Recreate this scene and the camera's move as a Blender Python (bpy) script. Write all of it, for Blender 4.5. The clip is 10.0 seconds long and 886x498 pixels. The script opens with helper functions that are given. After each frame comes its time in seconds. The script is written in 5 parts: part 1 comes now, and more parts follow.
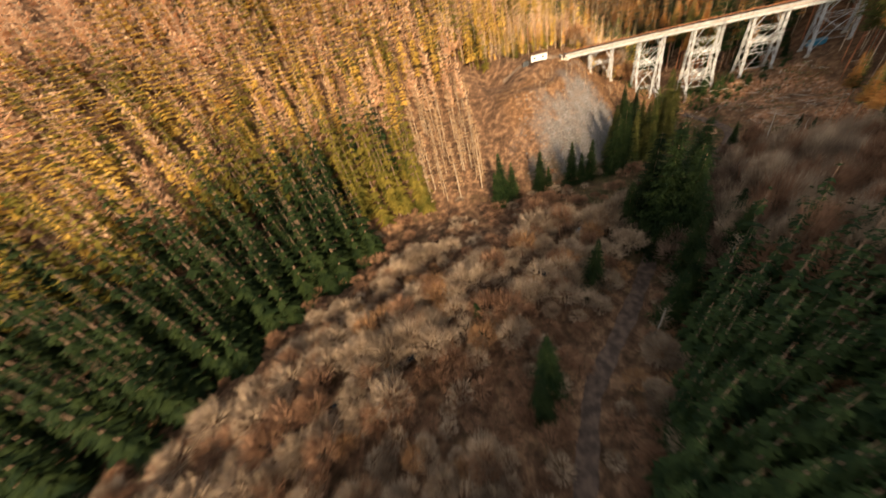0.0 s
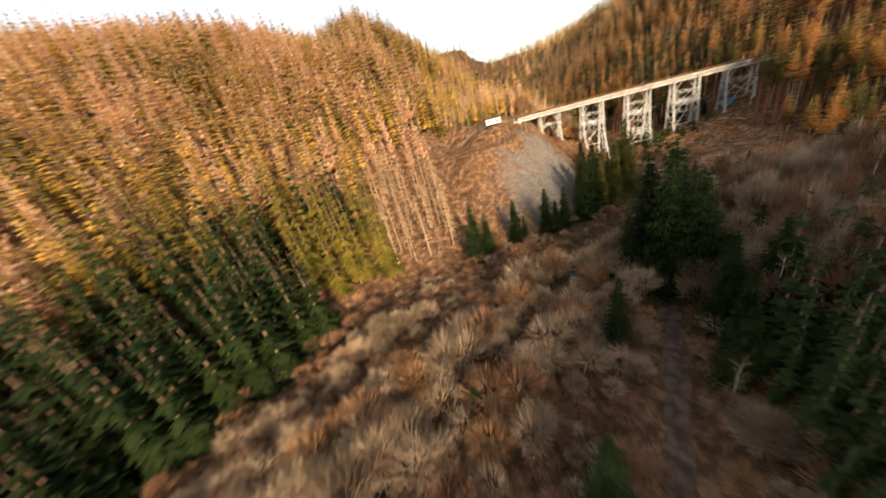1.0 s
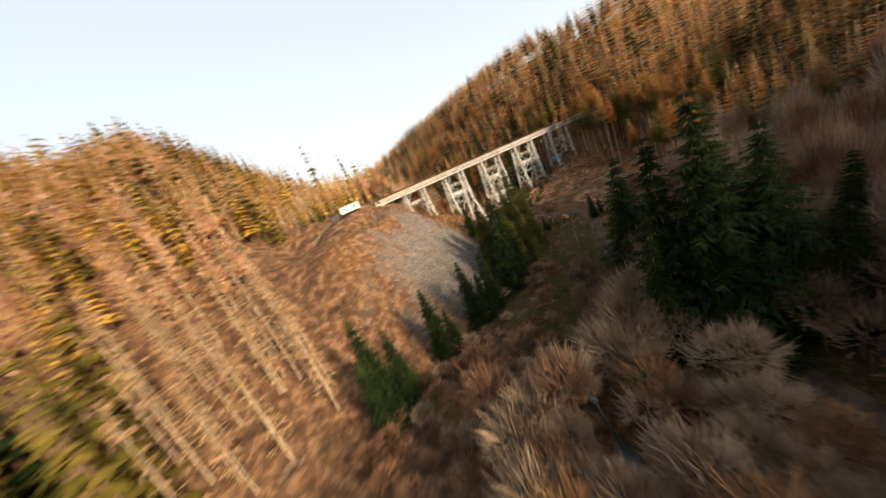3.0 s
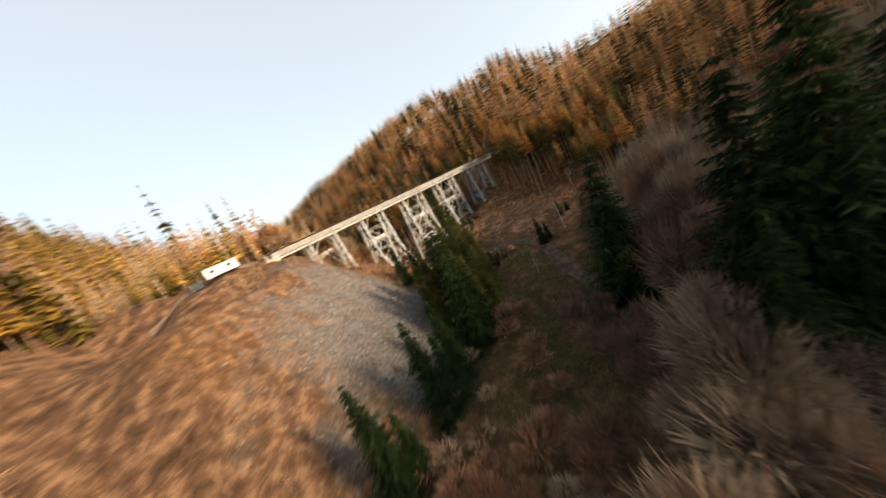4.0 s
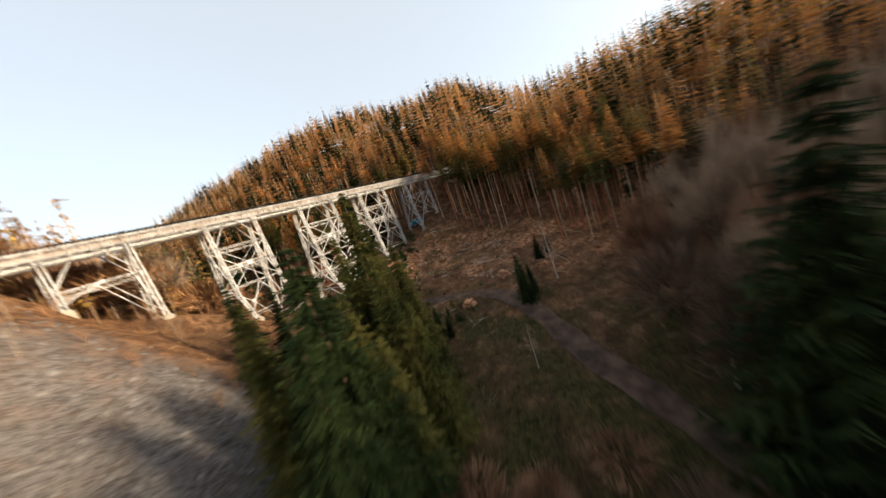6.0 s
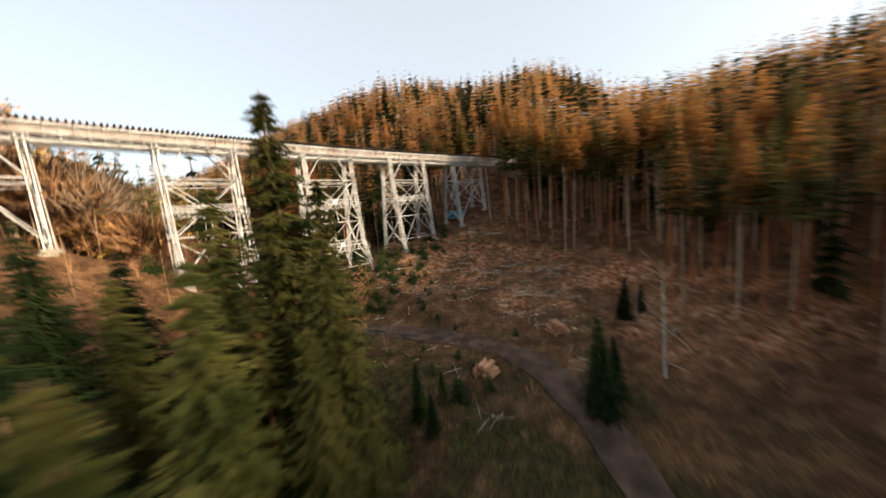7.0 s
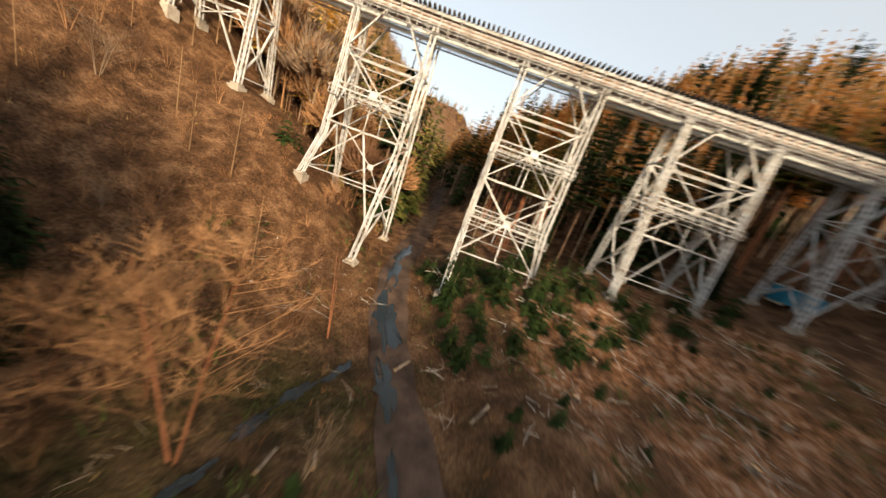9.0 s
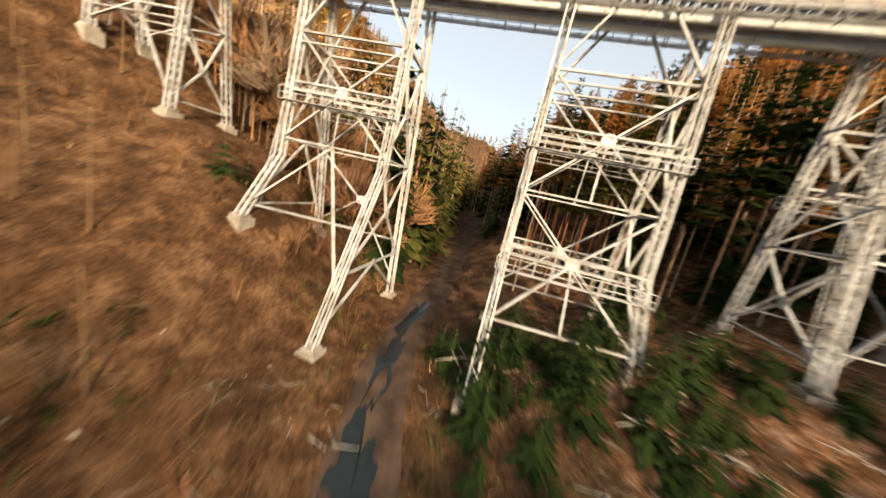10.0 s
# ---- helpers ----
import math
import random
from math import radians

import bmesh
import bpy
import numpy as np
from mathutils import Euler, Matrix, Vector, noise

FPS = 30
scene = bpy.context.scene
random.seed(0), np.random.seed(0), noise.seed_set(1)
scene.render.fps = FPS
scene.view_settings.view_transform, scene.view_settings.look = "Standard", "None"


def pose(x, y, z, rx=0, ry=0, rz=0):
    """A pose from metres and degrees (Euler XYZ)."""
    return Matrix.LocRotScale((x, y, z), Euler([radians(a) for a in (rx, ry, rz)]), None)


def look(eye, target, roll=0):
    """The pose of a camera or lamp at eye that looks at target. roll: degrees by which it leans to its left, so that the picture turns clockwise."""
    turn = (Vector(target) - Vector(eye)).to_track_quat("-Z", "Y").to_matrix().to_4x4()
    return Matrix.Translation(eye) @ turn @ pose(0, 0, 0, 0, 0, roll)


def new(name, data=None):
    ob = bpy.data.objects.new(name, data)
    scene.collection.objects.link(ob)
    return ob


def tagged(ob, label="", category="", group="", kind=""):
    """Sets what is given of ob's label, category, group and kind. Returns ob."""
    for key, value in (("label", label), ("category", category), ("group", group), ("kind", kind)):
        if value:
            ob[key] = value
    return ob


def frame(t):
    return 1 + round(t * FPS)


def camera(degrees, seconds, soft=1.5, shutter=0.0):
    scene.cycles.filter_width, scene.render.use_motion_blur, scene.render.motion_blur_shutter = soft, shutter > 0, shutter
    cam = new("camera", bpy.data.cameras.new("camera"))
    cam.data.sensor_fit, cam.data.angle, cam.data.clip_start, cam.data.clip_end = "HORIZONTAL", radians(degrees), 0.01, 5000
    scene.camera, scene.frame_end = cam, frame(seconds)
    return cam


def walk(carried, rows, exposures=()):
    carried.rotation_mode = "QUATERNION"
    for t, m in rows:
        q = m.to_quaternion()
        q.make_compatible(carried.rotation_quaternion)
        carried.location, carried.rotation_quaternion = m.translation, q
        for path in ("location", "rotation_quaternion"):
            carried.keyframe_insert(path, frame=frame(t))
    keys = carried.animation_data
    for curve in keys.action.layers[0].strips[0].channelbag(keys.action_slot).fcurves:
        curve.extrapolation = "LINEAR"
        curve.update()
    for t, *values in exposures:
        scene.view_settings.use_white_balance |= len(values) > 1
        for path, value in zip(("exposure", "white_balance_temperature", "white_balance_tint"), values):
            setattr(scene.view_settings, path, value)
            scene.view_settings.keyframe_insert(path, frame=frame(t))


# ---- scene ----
cam = camera(113.0, 10.0, soft=1.5, shutter=0.75)
PATH = [
    (0, (2.73, 3.588, 66.755), (2.72, 5.187, 65.554), -16.7),
    (0.5, (1.033, 10.272, 59.094), (1.189, 11.987, 58.076), -15.5),
    (1, (0.324, 19.296, 52.483), (0.69, 21.073, 51.64), -15.5),
    (1.5, (1.607, 30.595, 47.222), (2.206, 32.37, 46.521), -16.3),
    (2, (4.693, 42.946, 42.82), (5.546, 44.657, 42.23), -18.1),
    (2.5, (9.16, 55.084, 39.103), (10.257, 56.679, 38.598), -20.5),
    (2.7, (11.651, 59.768, 37.773), (12.833, 61.309, 37.296), -22.0),
    (3.8, (29.103, 84.872, 30.435), (30.77, 85.916, 30.07), -26.5),
    (4, (32.527, 88.606, 29.465), (34.263, 89.537, 29.121), -27.3),
    (4.5, (41.812, 95.791, 28.048), (43.665, 96.468, 27.723), -27.5),
    (5, (51.468, 100.862, 26.358), (53.377, 101.366, 26.042), -26.2),
    (5.5, (61.379, 104.232, 24.911), (63.309, 104.649, 24.595), -23.5),
    (5.7, (65.593, 105.04, 24.317), (67.526, 105.445, 23.998), -22.2),
    (6.8, (94.564, 108.818, 21.08), (96.451, 109.424, 20.81), -8.1),
    (7, (98.961, 109.259, 20.582), (100.817, 109.954, 20.314), -5.2),
    (7.5, (108.383, 110.131, 19.749), (110.086, 111.142, 19.469), 2.3),
    (8, (116.855, 111.803, 19.388), (118.277, 113.168, 19.05), 10.1),
    (8.5, (124.685, 115.147, 19.284), (125.79, 116.756, 18.848), 17.1),
    (9, (131.221, 120.089, 18.767), (132.018, 121.854, 18.268), 20.1),
    (9.5, (135.809, 126.981, 18.119), (136.409, 128.831, 17.652), 18.7),
    (10, (138.898, 134.809, 17.949), (139.388, 136.712, 17.578), 12.9),
]
walk(cam, [(t, look(eye, target, roll)) for t, eye, target, roll in PATH], exposures=[(0, 1.36, 7500, 9), (2.5, 1.24, 7450, 9), (5, 1.12, 6950, 9), (7, 1.14, 7050, 9), (10, 1.0, 7450, 9)])

# ---- world, sun, exposure ----
SUN_AZ, SUN_EL = 179.0, 19.0          # compass direction of the sun, clockwise from +y, and its height in degrees
world = bpy.data.worlds.new("sky")
scene.world = world
world.use_nodes = True
wn = world.node_tree
wn.nodes.clear()
sky = wn.nodes.new("ShaderNodeTexSky")
sky.sky_type = "NISHITA"
sky.sun_disc = False
sky.sun_elevation = radians(SUN_EL)
sky.sun_rotation = radians(SUN_AZ)
sky.air_density, sky.dust_density, sky.ozone_density = 0.9, 3.0, 1.0
wbg = wn.nodes.new("ShaderNodeBackground")
wbg.inputs["Strength"].default_value = 0.144
wout = wn.nodes.new("ShaderNodeOutputWorld")
haze = wn.nodes.new("ShaderNodeMix")
haze.data_type = "RGBA"
haze.inputs["Factor"].default_value = 0.5
haze.inputs[7].default_value = (3.6, 3.85, 4.05, 1)      # thin bright winter haze
wn.links.new(sky.outputs[0], haze.inputs[6])
wn.links.new(haze.outputs[2], wbg.inputs["Color"])
wn.links.new(wbg.outputs[0], wout.inputs["Surface"])
sun_data = bpy.data.lights.new("sun", "SUN")
sun_data.energy, sun_data.angle, sun_data.color = 4.9, radians(7.0), (1.0, 0.82, 0.60)
sun = new("sun", sun_data)
sun.matrix_world = look((0, 0, 300), (-math.sin(radians(SUN_AZ)) * 100, -math.cos(radians(SUN_AZ)) * 100, 300 - 100 * math.tan(radians(SUN_EL))))


# ---- materials ----
def material(name, base, second, scale=0.5, rough=0.9, spread=0.25, bump=0.0, fine=8.0, metal=0.0, third=None, island=False, leaf=0.0):
    """A surface that mixes two or three colours by noise at two scales, with per-object variation."""
    m = bpy.data.materials.new(name)
    m.use_nodes = True
    n, l = m.node_tree.nodes, m.node_tree.links
    bsdf = n["Principled BSDF"]
    bsdf.inputs["Roughness"].default_value = rough
    bsdf.inputs["Metallic"].default_value = metal
    bsdf.inputs["Specular IOR Level"].default_value = 0.08 if metal == 0 and rough > 0.65 else 0.25
    geo = n.new("ShaderNodeNewGeometry")
    big = n.new("ShaderNodeTexNoise")
    big.inputs["Scale"].default_value = scale
    big.inputs["Detail"].default_value = 5
    small = n.new("ShaderNodeTexNoise")
    small.inputs["Scale"].default_value = scale * fine
    small.inputs["Detail"].default_value = 3
    l.new(geo.outputs["Position"], big.inputs["Vector"])
    l.new(geo.outputs["Position"], small.inputs["Vector"])
    ramp = n.new("ShaderNodeValToRGB")
    ramp.color_ramp.elements[0].position, ramp.color_ramp.elements[0].color = 0.36, (*base, 1)
    ramp.color_ramp.elements[1].position, ramp.color_ramp.elements[1].color = 0.64, (*second, 1)
    if third:
        e = ramp.color_ramp.elements.new(0.5)
        e.color = (*third, 1)
    l.new(big.outputs["Fac"], ramp.inputs["Fac"])
    hsv = n.new("ShaderNodeHueSaturation")
    l.new(ramp.outputs["Color"], hsv.inputs["Color"])
    info = n.new("ShaderNodeObjectInfo")
    vary = n.new("ShaderNodeMath")
    vary.operation = "ADD"
    l.new(geo.outputs["Random Per Island"] if island else info.outputs["Random"], vary.inputs[0])
    l.new(small.outputs["Fac"], vary.inputs[1])
    span = n.new("ShaderNodeMapRange")
    span.inputs["From Min"].default_value, span.inputs["From Max"].default_value = 0.3, 1.7
    span.inputs["To Min"].default_value, span.inputs["To Max"].default_value = 1 - spread * 1.6, 1 + spread * 1.6
    l.new(vary.outputs[0], span.inputs["Value"])
    l.new(span.outputs[0], hsv.inputs["Value"])
    l.new(hsv.outputs["Color"], bsdf.inputs["Base Color"])
    if leaf:
        thin = n.new("ShaderNodeBsdfTranslucent")
        l.new(hsv.outputs["Color"], thin.inputs["Color"])
        both = n.new("ShaderNodeMixShader")
        both.inputs[0].default_value = leaf
        l.new(bsdf.outputs[0], both.inputs[1])
        l.new(thin.outputs[0], both.inputs[2])
        l.new(both.outputs[0], n["Material Output"].inputs["Surface"])
    if bump:
        b = n.new("ShaderNodeBump")
        b.inputs["Strength"].default_value = bump
        b.inputs["Distance"].default_value = 0.2
        l.new(small.outputs["Fac"], b.inputs["Height"])
        l.new(b.outputs[0], bsdf.inputs["Normal"])
    return m


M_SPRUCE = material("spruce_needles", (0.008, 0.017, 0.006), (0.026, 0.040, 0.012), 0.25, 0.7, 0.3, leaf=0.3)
# The same spruce needles with the low sun's gold put into the colour.
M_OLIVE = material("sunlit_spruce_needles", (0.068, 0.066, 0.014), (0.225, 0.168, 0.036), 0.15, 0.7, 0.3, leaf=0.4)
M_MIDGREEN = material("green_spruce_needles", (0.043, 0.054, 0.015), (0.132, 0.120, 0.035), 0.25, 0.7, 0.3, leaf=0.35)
M_YOUNG = material("young_spruce_needles", (0.014, 0.029, 0.009), (0.040, 0.062, 0.018), 0.4, 0.7, 0.3, leaf=0.3)
M_GOLD = material("pine_needles_golden", (0.36, 0.235, 0.050), (0.68, 0.43, 0.11), 0.13, 0.8, 0.25, leaf=0.45)
M_LARCH = material("larch_needles_orange", (0.17, 0.12, 0.036), (0.45, 0.235, 0.078), 0.13, 0.8, 0.3, third=(0.33, 0.15, 0.048), leaf=0.45)
M_PINKISH = material("bare_beech_twigs", (0.58, 0.33, 0.195), (0.80, 0.53, 0.335), 0.11, 0.9, 0.22, leaf=0.45)
M_TAN = material("bare_larch_twigs", (0.26, 0.16, 0.09), (0.40, 0.26, 0.15), 0.2, 0.9, 0.25, leaf=0.3)
M_TWIG = material("grey_bare_twigs", (0.16, 0.112, 0.080), (0.37, 0.27, 0.19), 0.25, 0.9, 0.25, leaf=0.3)
M_RUSSET = material("russet_bare_twigs", (0.115, 0.060, 0.037), (0.26, 0.145, 0.09), 0.25, 0.9, 0.3, leaf=0.3)
M_BARK = material("conifer_bark", (0.10, 0.065, 0.045), (0.22, 0.14, 0.10), 1.5, 0.95, 0.25, 0.4)
M_REDBARK = material("pine_bark_reddish", (0.22, 0.085, 0.045), (0.36, 0.15, 0.08), 1.2, 0.95, 0.2, 0.4)
M_PALEBARK = material("larch_bark_pale", (0.26, 0.19, 0.135), (0.42, 0.32, 0.23), 1.0, 0.95, 0.25, 0.3)
M_DARKTWIG = material("dark_brown_bare_twigs", (0.070, 0.044, 0.031), (0.17, 0.112, 0.078), 0.25, 0.9, 0.25, leaf=0.2)
M_GINGER = material("dead_copper_twigs", (0.13, 0.068, 0.035), (0.29, 0.155, 0.078), 0.25, 0.9, 0.3)
M_BIRCH = material("birch_bark", (0.60, 0.55, 0.48), (0.30, 0.26, 0.22), 2.0, 0.8, 0.15, 0.2)


# ---- terrain ----
RNG0 = random.Random(5)
LEFT_FOOT = [(-900, 40), (-300, 30), (-95, 62), (-52, 108), (-15, 126), (36, 125), (60, 123), (88, 124), (108, 133.5), (125, 148), (138.5, 161), (142, 200), (152, 260), (205, 420), (400, 900)]
RIGHT_FOOT = [(-400, -420), (-60, -60), (12, 8), (32, 30), (62, 58), (84, 80), (112, 95), (135, 106), (143, 125), (148, 155), (158, 195), (172, 260), (230, 420), (440, 900)]
STREAM = [(-160, 8), (-80, 33), (-33, 50), (-10, 57.5), (12, 64), (25, 70), (40, 77.5), (58, 92), (78, 101), (104, 110), (124, 128), (131, 138), (138, 143.5)]
ROAD = [(-40, -45), (9, 8), (26, 33), (45, 48), (61, 62), (85, 85), (112, 99.5), (128, 106), (135, 112), (138, 119), (139.2, 127), (139.8, 136), (140.3, 147), (142.2, 157), (147, 169), (153, 182), (162, 205), (175, 240)]


def side(x, y, line):
    """Signed distance to a polyline, positive on its left as it runs."""
    best = np.full(np.shape(x), 1e9)
    sign = np.ones(np.shape(x))
    for (ax, ay), (bx, by) in zip(line, line[1:]):
        dx, dy = bx - ax, by - ay
        k = np.clip(((x - ax) * dx + (y - ay) * dy) / (dx * dx + dy * dy), 0, 1)
        d = np.hypot(x - ax - k * dx, y - ay - k * dy)
        s = np.where(dx * (y - ay) - dy * (x - ax) > 0, 1.0, -1.0)
        sign = np.where(d < best - 1e-6, s, sign)
        best = np.minimum(best, d)
    return best * sign


def step(a, b, v):
    k = np.clip((v - a) / (b - a), 0, 1)
    return k * k * (3 - 2 * k)


def rough(x, y):
    """Smooth uneven ground, a few waves of different length."""
    return (np.sin(x * 0.071 + 1.3) * np.cos(y * 0.063 - 0.4) * 1.1 + np.sin(x * 0.19 + y * 0.13) * 0.45
            + np.sin(x * 0.43 - y * 0.37 + 2.0) * 0.22 + np.sin(x * 0.9 + y * 0.8) * np.sin(y * 1.1 - x * 0.6) * 0.12)


def base_land(x, y):
    dl = side(x, y, LEFT_FOOT)
    dr = -side(x, y, RIGHT_FOOT)
    floor = -6.8 + 7.8 * step(84, 146, x + 0.4 * (y - 100)) + 0.05 * np.clip(y - 170, 0, 600) + 2.3 * step(146, 157, y) * step(110, 125, x)
    scree = step(38, 58, x) * step(150, 120, x - 0.1 * (y - 150)) * step(330, 230, y)
    up = np.clip(dl, 0, None)
    hill = (0.66 + 0.34 * step(220, 300, y) * step(0, 70, x) * step(120, 90, x) + 0.45 * step(185, 225, y) * step(90, 120, x)) * up
    bank = np.minimum((0.84 + 0.12 * step(114, 102, x)) * up, 35.2) + 1.6 * step(42, 48, up) * step(88, 92, x) + 3.6 * step(46, 55, up) * step(96, 90, x) * step(58, 72, x) + np.clip(up - 66, 0, None) * 0.55
    left = hill * (1 - scree) + bank * scree
    left = np.where(left > 95, 95 + 110 * (1 - np.exp(-(left - 95) / 110)), left)
    over = np.clip(dr, 0, None)
    spur = y + 0.45 * (x - 150)
    gentle = 1 - 0.62 * step(118, 126, x) * step(152, 122, spur)
    right = gentle * 0.27 * np.minimum(over, 35) + 0.45 * np.clip(over - 35, 0, 28) + 0.76 * np.clip(over - 63, 0, 45) + 0.45 * np.clip(over - 108, 0, None)
    right = right + 0.36 * np.minimum(over, 45) * step(168, 200, y)
    right = right * (1 - 0.34 * step(125, 60, y) * step(60, 130, x))
    south = step(95, 60, x + 0.3 * y - 25)
    # Extra height behind the start, out of view, added to shade the valley floor.
    right = right * (1 - south) + (0.40 * over + 0.5 * np.clip(over - 45, 0, 110) * step(25, -30, y)) * south
    right = np.where(right > 70, 70 + 70 * (1 - np.exp(-(right - 70) / 70)), right)
    knoll = 3.4 * np.exp(-((x - 173) / 17) ** 2 - ((y - 147) / 9) ** 2) + 2.6 * np.exp(-((x - 152) / 11) ** 2 - ((y - 150) / 8) ** 2) + 2.9 * np.exp(-((x - 149) / 7) ** 2 - ((y - 129) / 7) ** 2)
    left = left - 4.0 * np.exp(-((x - 108) / 11) ** 2 - ((y - 174) / 10) ** 2)
    return floor, left, right + knoll * step(-3, 2, dr), dl, dr


def land(x, y):
    """Ground height in metres."""
    x, y = np.asarray(x, float), np.asarray(y, float)
    floor, left, right, dl, dr = base_land(x, y)
    amount = 0.35 + 0.65 * step(0, 25, np.maximum(dl, dr))
    road = np.abs(side(x, y, ROAD))
    amount = amount * (0.15 + 0.85 * step(2.0, 7.0, road))
    brook = np.abs(side(x, y, STREAM))
    return floor + left + right + rough(x, y) * amount - 1.6 * np.exp(-(brook / 3.0) ** 2) * step(1.0, 3.0, road)


def height(x, y):
    return float(land(x, y))


def mesh_of(name, verts, faces, mat, smooth=False):
    me = bpy.data.meshes.new(name)
    me.from_pydata([tuple(v) for v in verts], [], [tuple(f) for f in faces])
    me.materials.append(mat)
    if smooth:
        me.shade_smooth()
    me.update()
    return me


def spaced(lo, hi, near_lo, near_hi, fine):
    inner = list(np.arange(near_lo, near_hi + 0.01, fine))
    out, gap, v = [], fine, near_hi
    while v < hi:
        gap *= 1.16
        v += gap
        out.append(v)
    back, gap, v = [], fine, near_lo
    while v > lo:
        gap *= 1.16
        v -= gap
        back.append(v)
    return np.array(back[::-1] + inner + out)


def part(name, me, parent, label=""):
    """A mesh (bmesh or mesh data) as one part under a thing or another part."""
    if isinstance(me, bmesh.types.BMesh):
        data = bpy.data.meshes.new(name)
        me.to_mesh(data)
        me.free()
        me = data
    ob = new(name, me)
    ob.parent = parent
    if label:
        ob["label"] = label
    return ob


def ground_material():
    """Leaf litter, dead grass, moss, bare felled soil and grey scree, by zone."""
    m = bpy.data.materials.new("forest_floor")
    m.use_nodes = True
    n, l = m.node_tree.nodes, m.node_tree.links
    bsdf = n["Principled BSDF"]
    bsdf.inputs["Roughness"].default_value = 1.0
    bsdf.inputs["Specular IOR Level"].default_value = 0.1
    geo = n.new("ShaderNodeNewGeometry")

    def tex(scale, detail=5):
        t = n.new("ShaderNodeTexNoise")
        t.inputs["Scale"].default_value = scale
        t.inputs["Detail"].default_value = detail
        t.inputs["Roughness"].default_value = 0.65
        l.new(geo.outputs["Position"], t.inputs["Vector"])
        return t.outputs["Fac"]

    def ramp(fac, *stops):
        r = n.new("ShaderNodeValToRGB")
        while len(r.color_ramp.elements) < len(stops):
            r.color_ramp.elements.new(0.5)
        for e, (p, c) in zip(r.color_ramp.elements, stops):
            e.position, e.color = p, (*c, 1)
        l.new(fac, r.inputs["Fac"])
        return r.outputs["Color"]

    def mix(fac, a, b):
        x = n.new("ShaderNodeMix")
        x.data_type = "RGBA"
        l.new(fac, x.inputs["Factor"])
        l.new(a, x.inputs[6])
        l.new(b, x.inputs[7])
        return x.outputs[2]

    def zone(name, scale, lo, hi):
        at = n.new("ShaderNodeAttribute")
        at.attribute_name = name
        add = n.new("ShaderNodeMath")
        add.operation = "ADD"
        l.new(at.outputs["Fac"], add.inputs[0])
        l.new(tex(scale), add.inputs[1])
        mr = n.new("ShaderNodeMapRange")
        mr.inputs["From Min"].default_value, mr.inputs["From Max"].default_value = lo, hi
        l.new(add.outputs[0], mr.inputs["Value"])
        return mr.outputs[0]

    litter = ramp(tex(0.35), (0.30, (0.026, 0.015, 0.009)), (0.5, (0.085, 0.046, 0.027)), (0.66, (0.19, 0.108, 0.062)))
    moss = ramp(tex(1.2), (0.35, (0.014, 0.015, 0.006)), (0.62, (0.055, 0.046, 0.017)))
    soil = ramp(tex(0.9), (0.36, (0.05, 0.026, 0.014)), (0.5, (0.25, 0.110, 0.050)), (0.66, (0.38, 0.25, 0.18)))
    copper = ramp(tex(0.5), (0.30, (0.036, 0.019, 0.010)), (0.5, (0.095, 0.048, 0.024)), (0.66, (0.19, 0.105, 0.056)))
    stone = ramp(tex(1.6), (0.35, (0.055, 0.050, 0.048)), (0.6, (0.125, 0.115, 0.11)))
    col = mix(zone("moss", 0.12, 1.0, 1.35), litter, moss)
    col = mix(zone("copper", 0.15, 0.85, 1.2), col, copper)
    col = mix(zone("felled", 0.16, 0.95, 1.15), col, soil)
    col = mix(zone("scree", 0.2, 0.75, 1.65), col, stone)
    fine = n.new("ShaderNodeMapRange")
    fine.inputs["From Min"].default_value, fine.inputs["From Max"].default_value = 0.3, 0.7
    fine.inputs["To Min"].default_value, fine.inputs["To Max"].default_value = 0.4, 1.65
    l.new(tex(4.5, 4), fine.inputs["Value"])
    hsv = n.new("ShaderNodeHueSaturation")
    l.new(col, hsv.inputs["Color"])
    l.new(fine.outputs[0], hsv.inputs["Value"])
    l.new(hsv.outputs["Color"], bsdf.inputs["Base Color"])
    b = n.new("ShaderNodeBump")
    b.inputs["Strength"].default_value = 0.9
    b.inputs["Distance"].default_value = 0.35
    l.new(tex(2.2, 6), b.inputs["Height"])
    l.new(b.outputs[0], bsdf.inputs["Normal"])
    return m


def scree_zone(x, y):
    """How much of the ground is loose grey stone."""
    dl = side(x, y, LEFT_FOOT)
    ragged = 4 * np.sin(x * 0.31 + y * 0.17) + 3 * np.sin(y * 0.43 - x * 0.22 + 1.0) + 3 * np.sin(x * 0.9 + 2.0)
    return step(40, 78, x - 0.10 * (y - 130) + ragged) * step(116, 102, x + 0.25 * (y - 130) + 0.4 * ragged) * step(0, 5, dl) * step(46, 26, dl - 0.10 * (x - 80) + ragged)


def felled_zone(x, y):
    dr = -side(x, y, RIGHT_FOOT)
    return step(2, 9, dr) * step(48, 38, dr) * step(122, 136, x + 0.2 * (y - 110)) * step(200, 165, y)


def copper_zone(x, y):
    """Slopes under rust-red dead bracken, round the bridge and on the bank."""
    dl = side(x, y, LEFT_FOOT)
    dr = -side(x, y, RIGHT_FOOT)
    return np.maximum(step(-12, -2, dl) * step(92, 108, x) * step(215, 190, y), 0.8 * step(18, 30, dl) * step(40, 60, x) * step(60, 45, dl)) * step(230, 215, y) + 0.5 * step(-16, -6, dr) * step(118, 126, x) * step(175, 160, y)


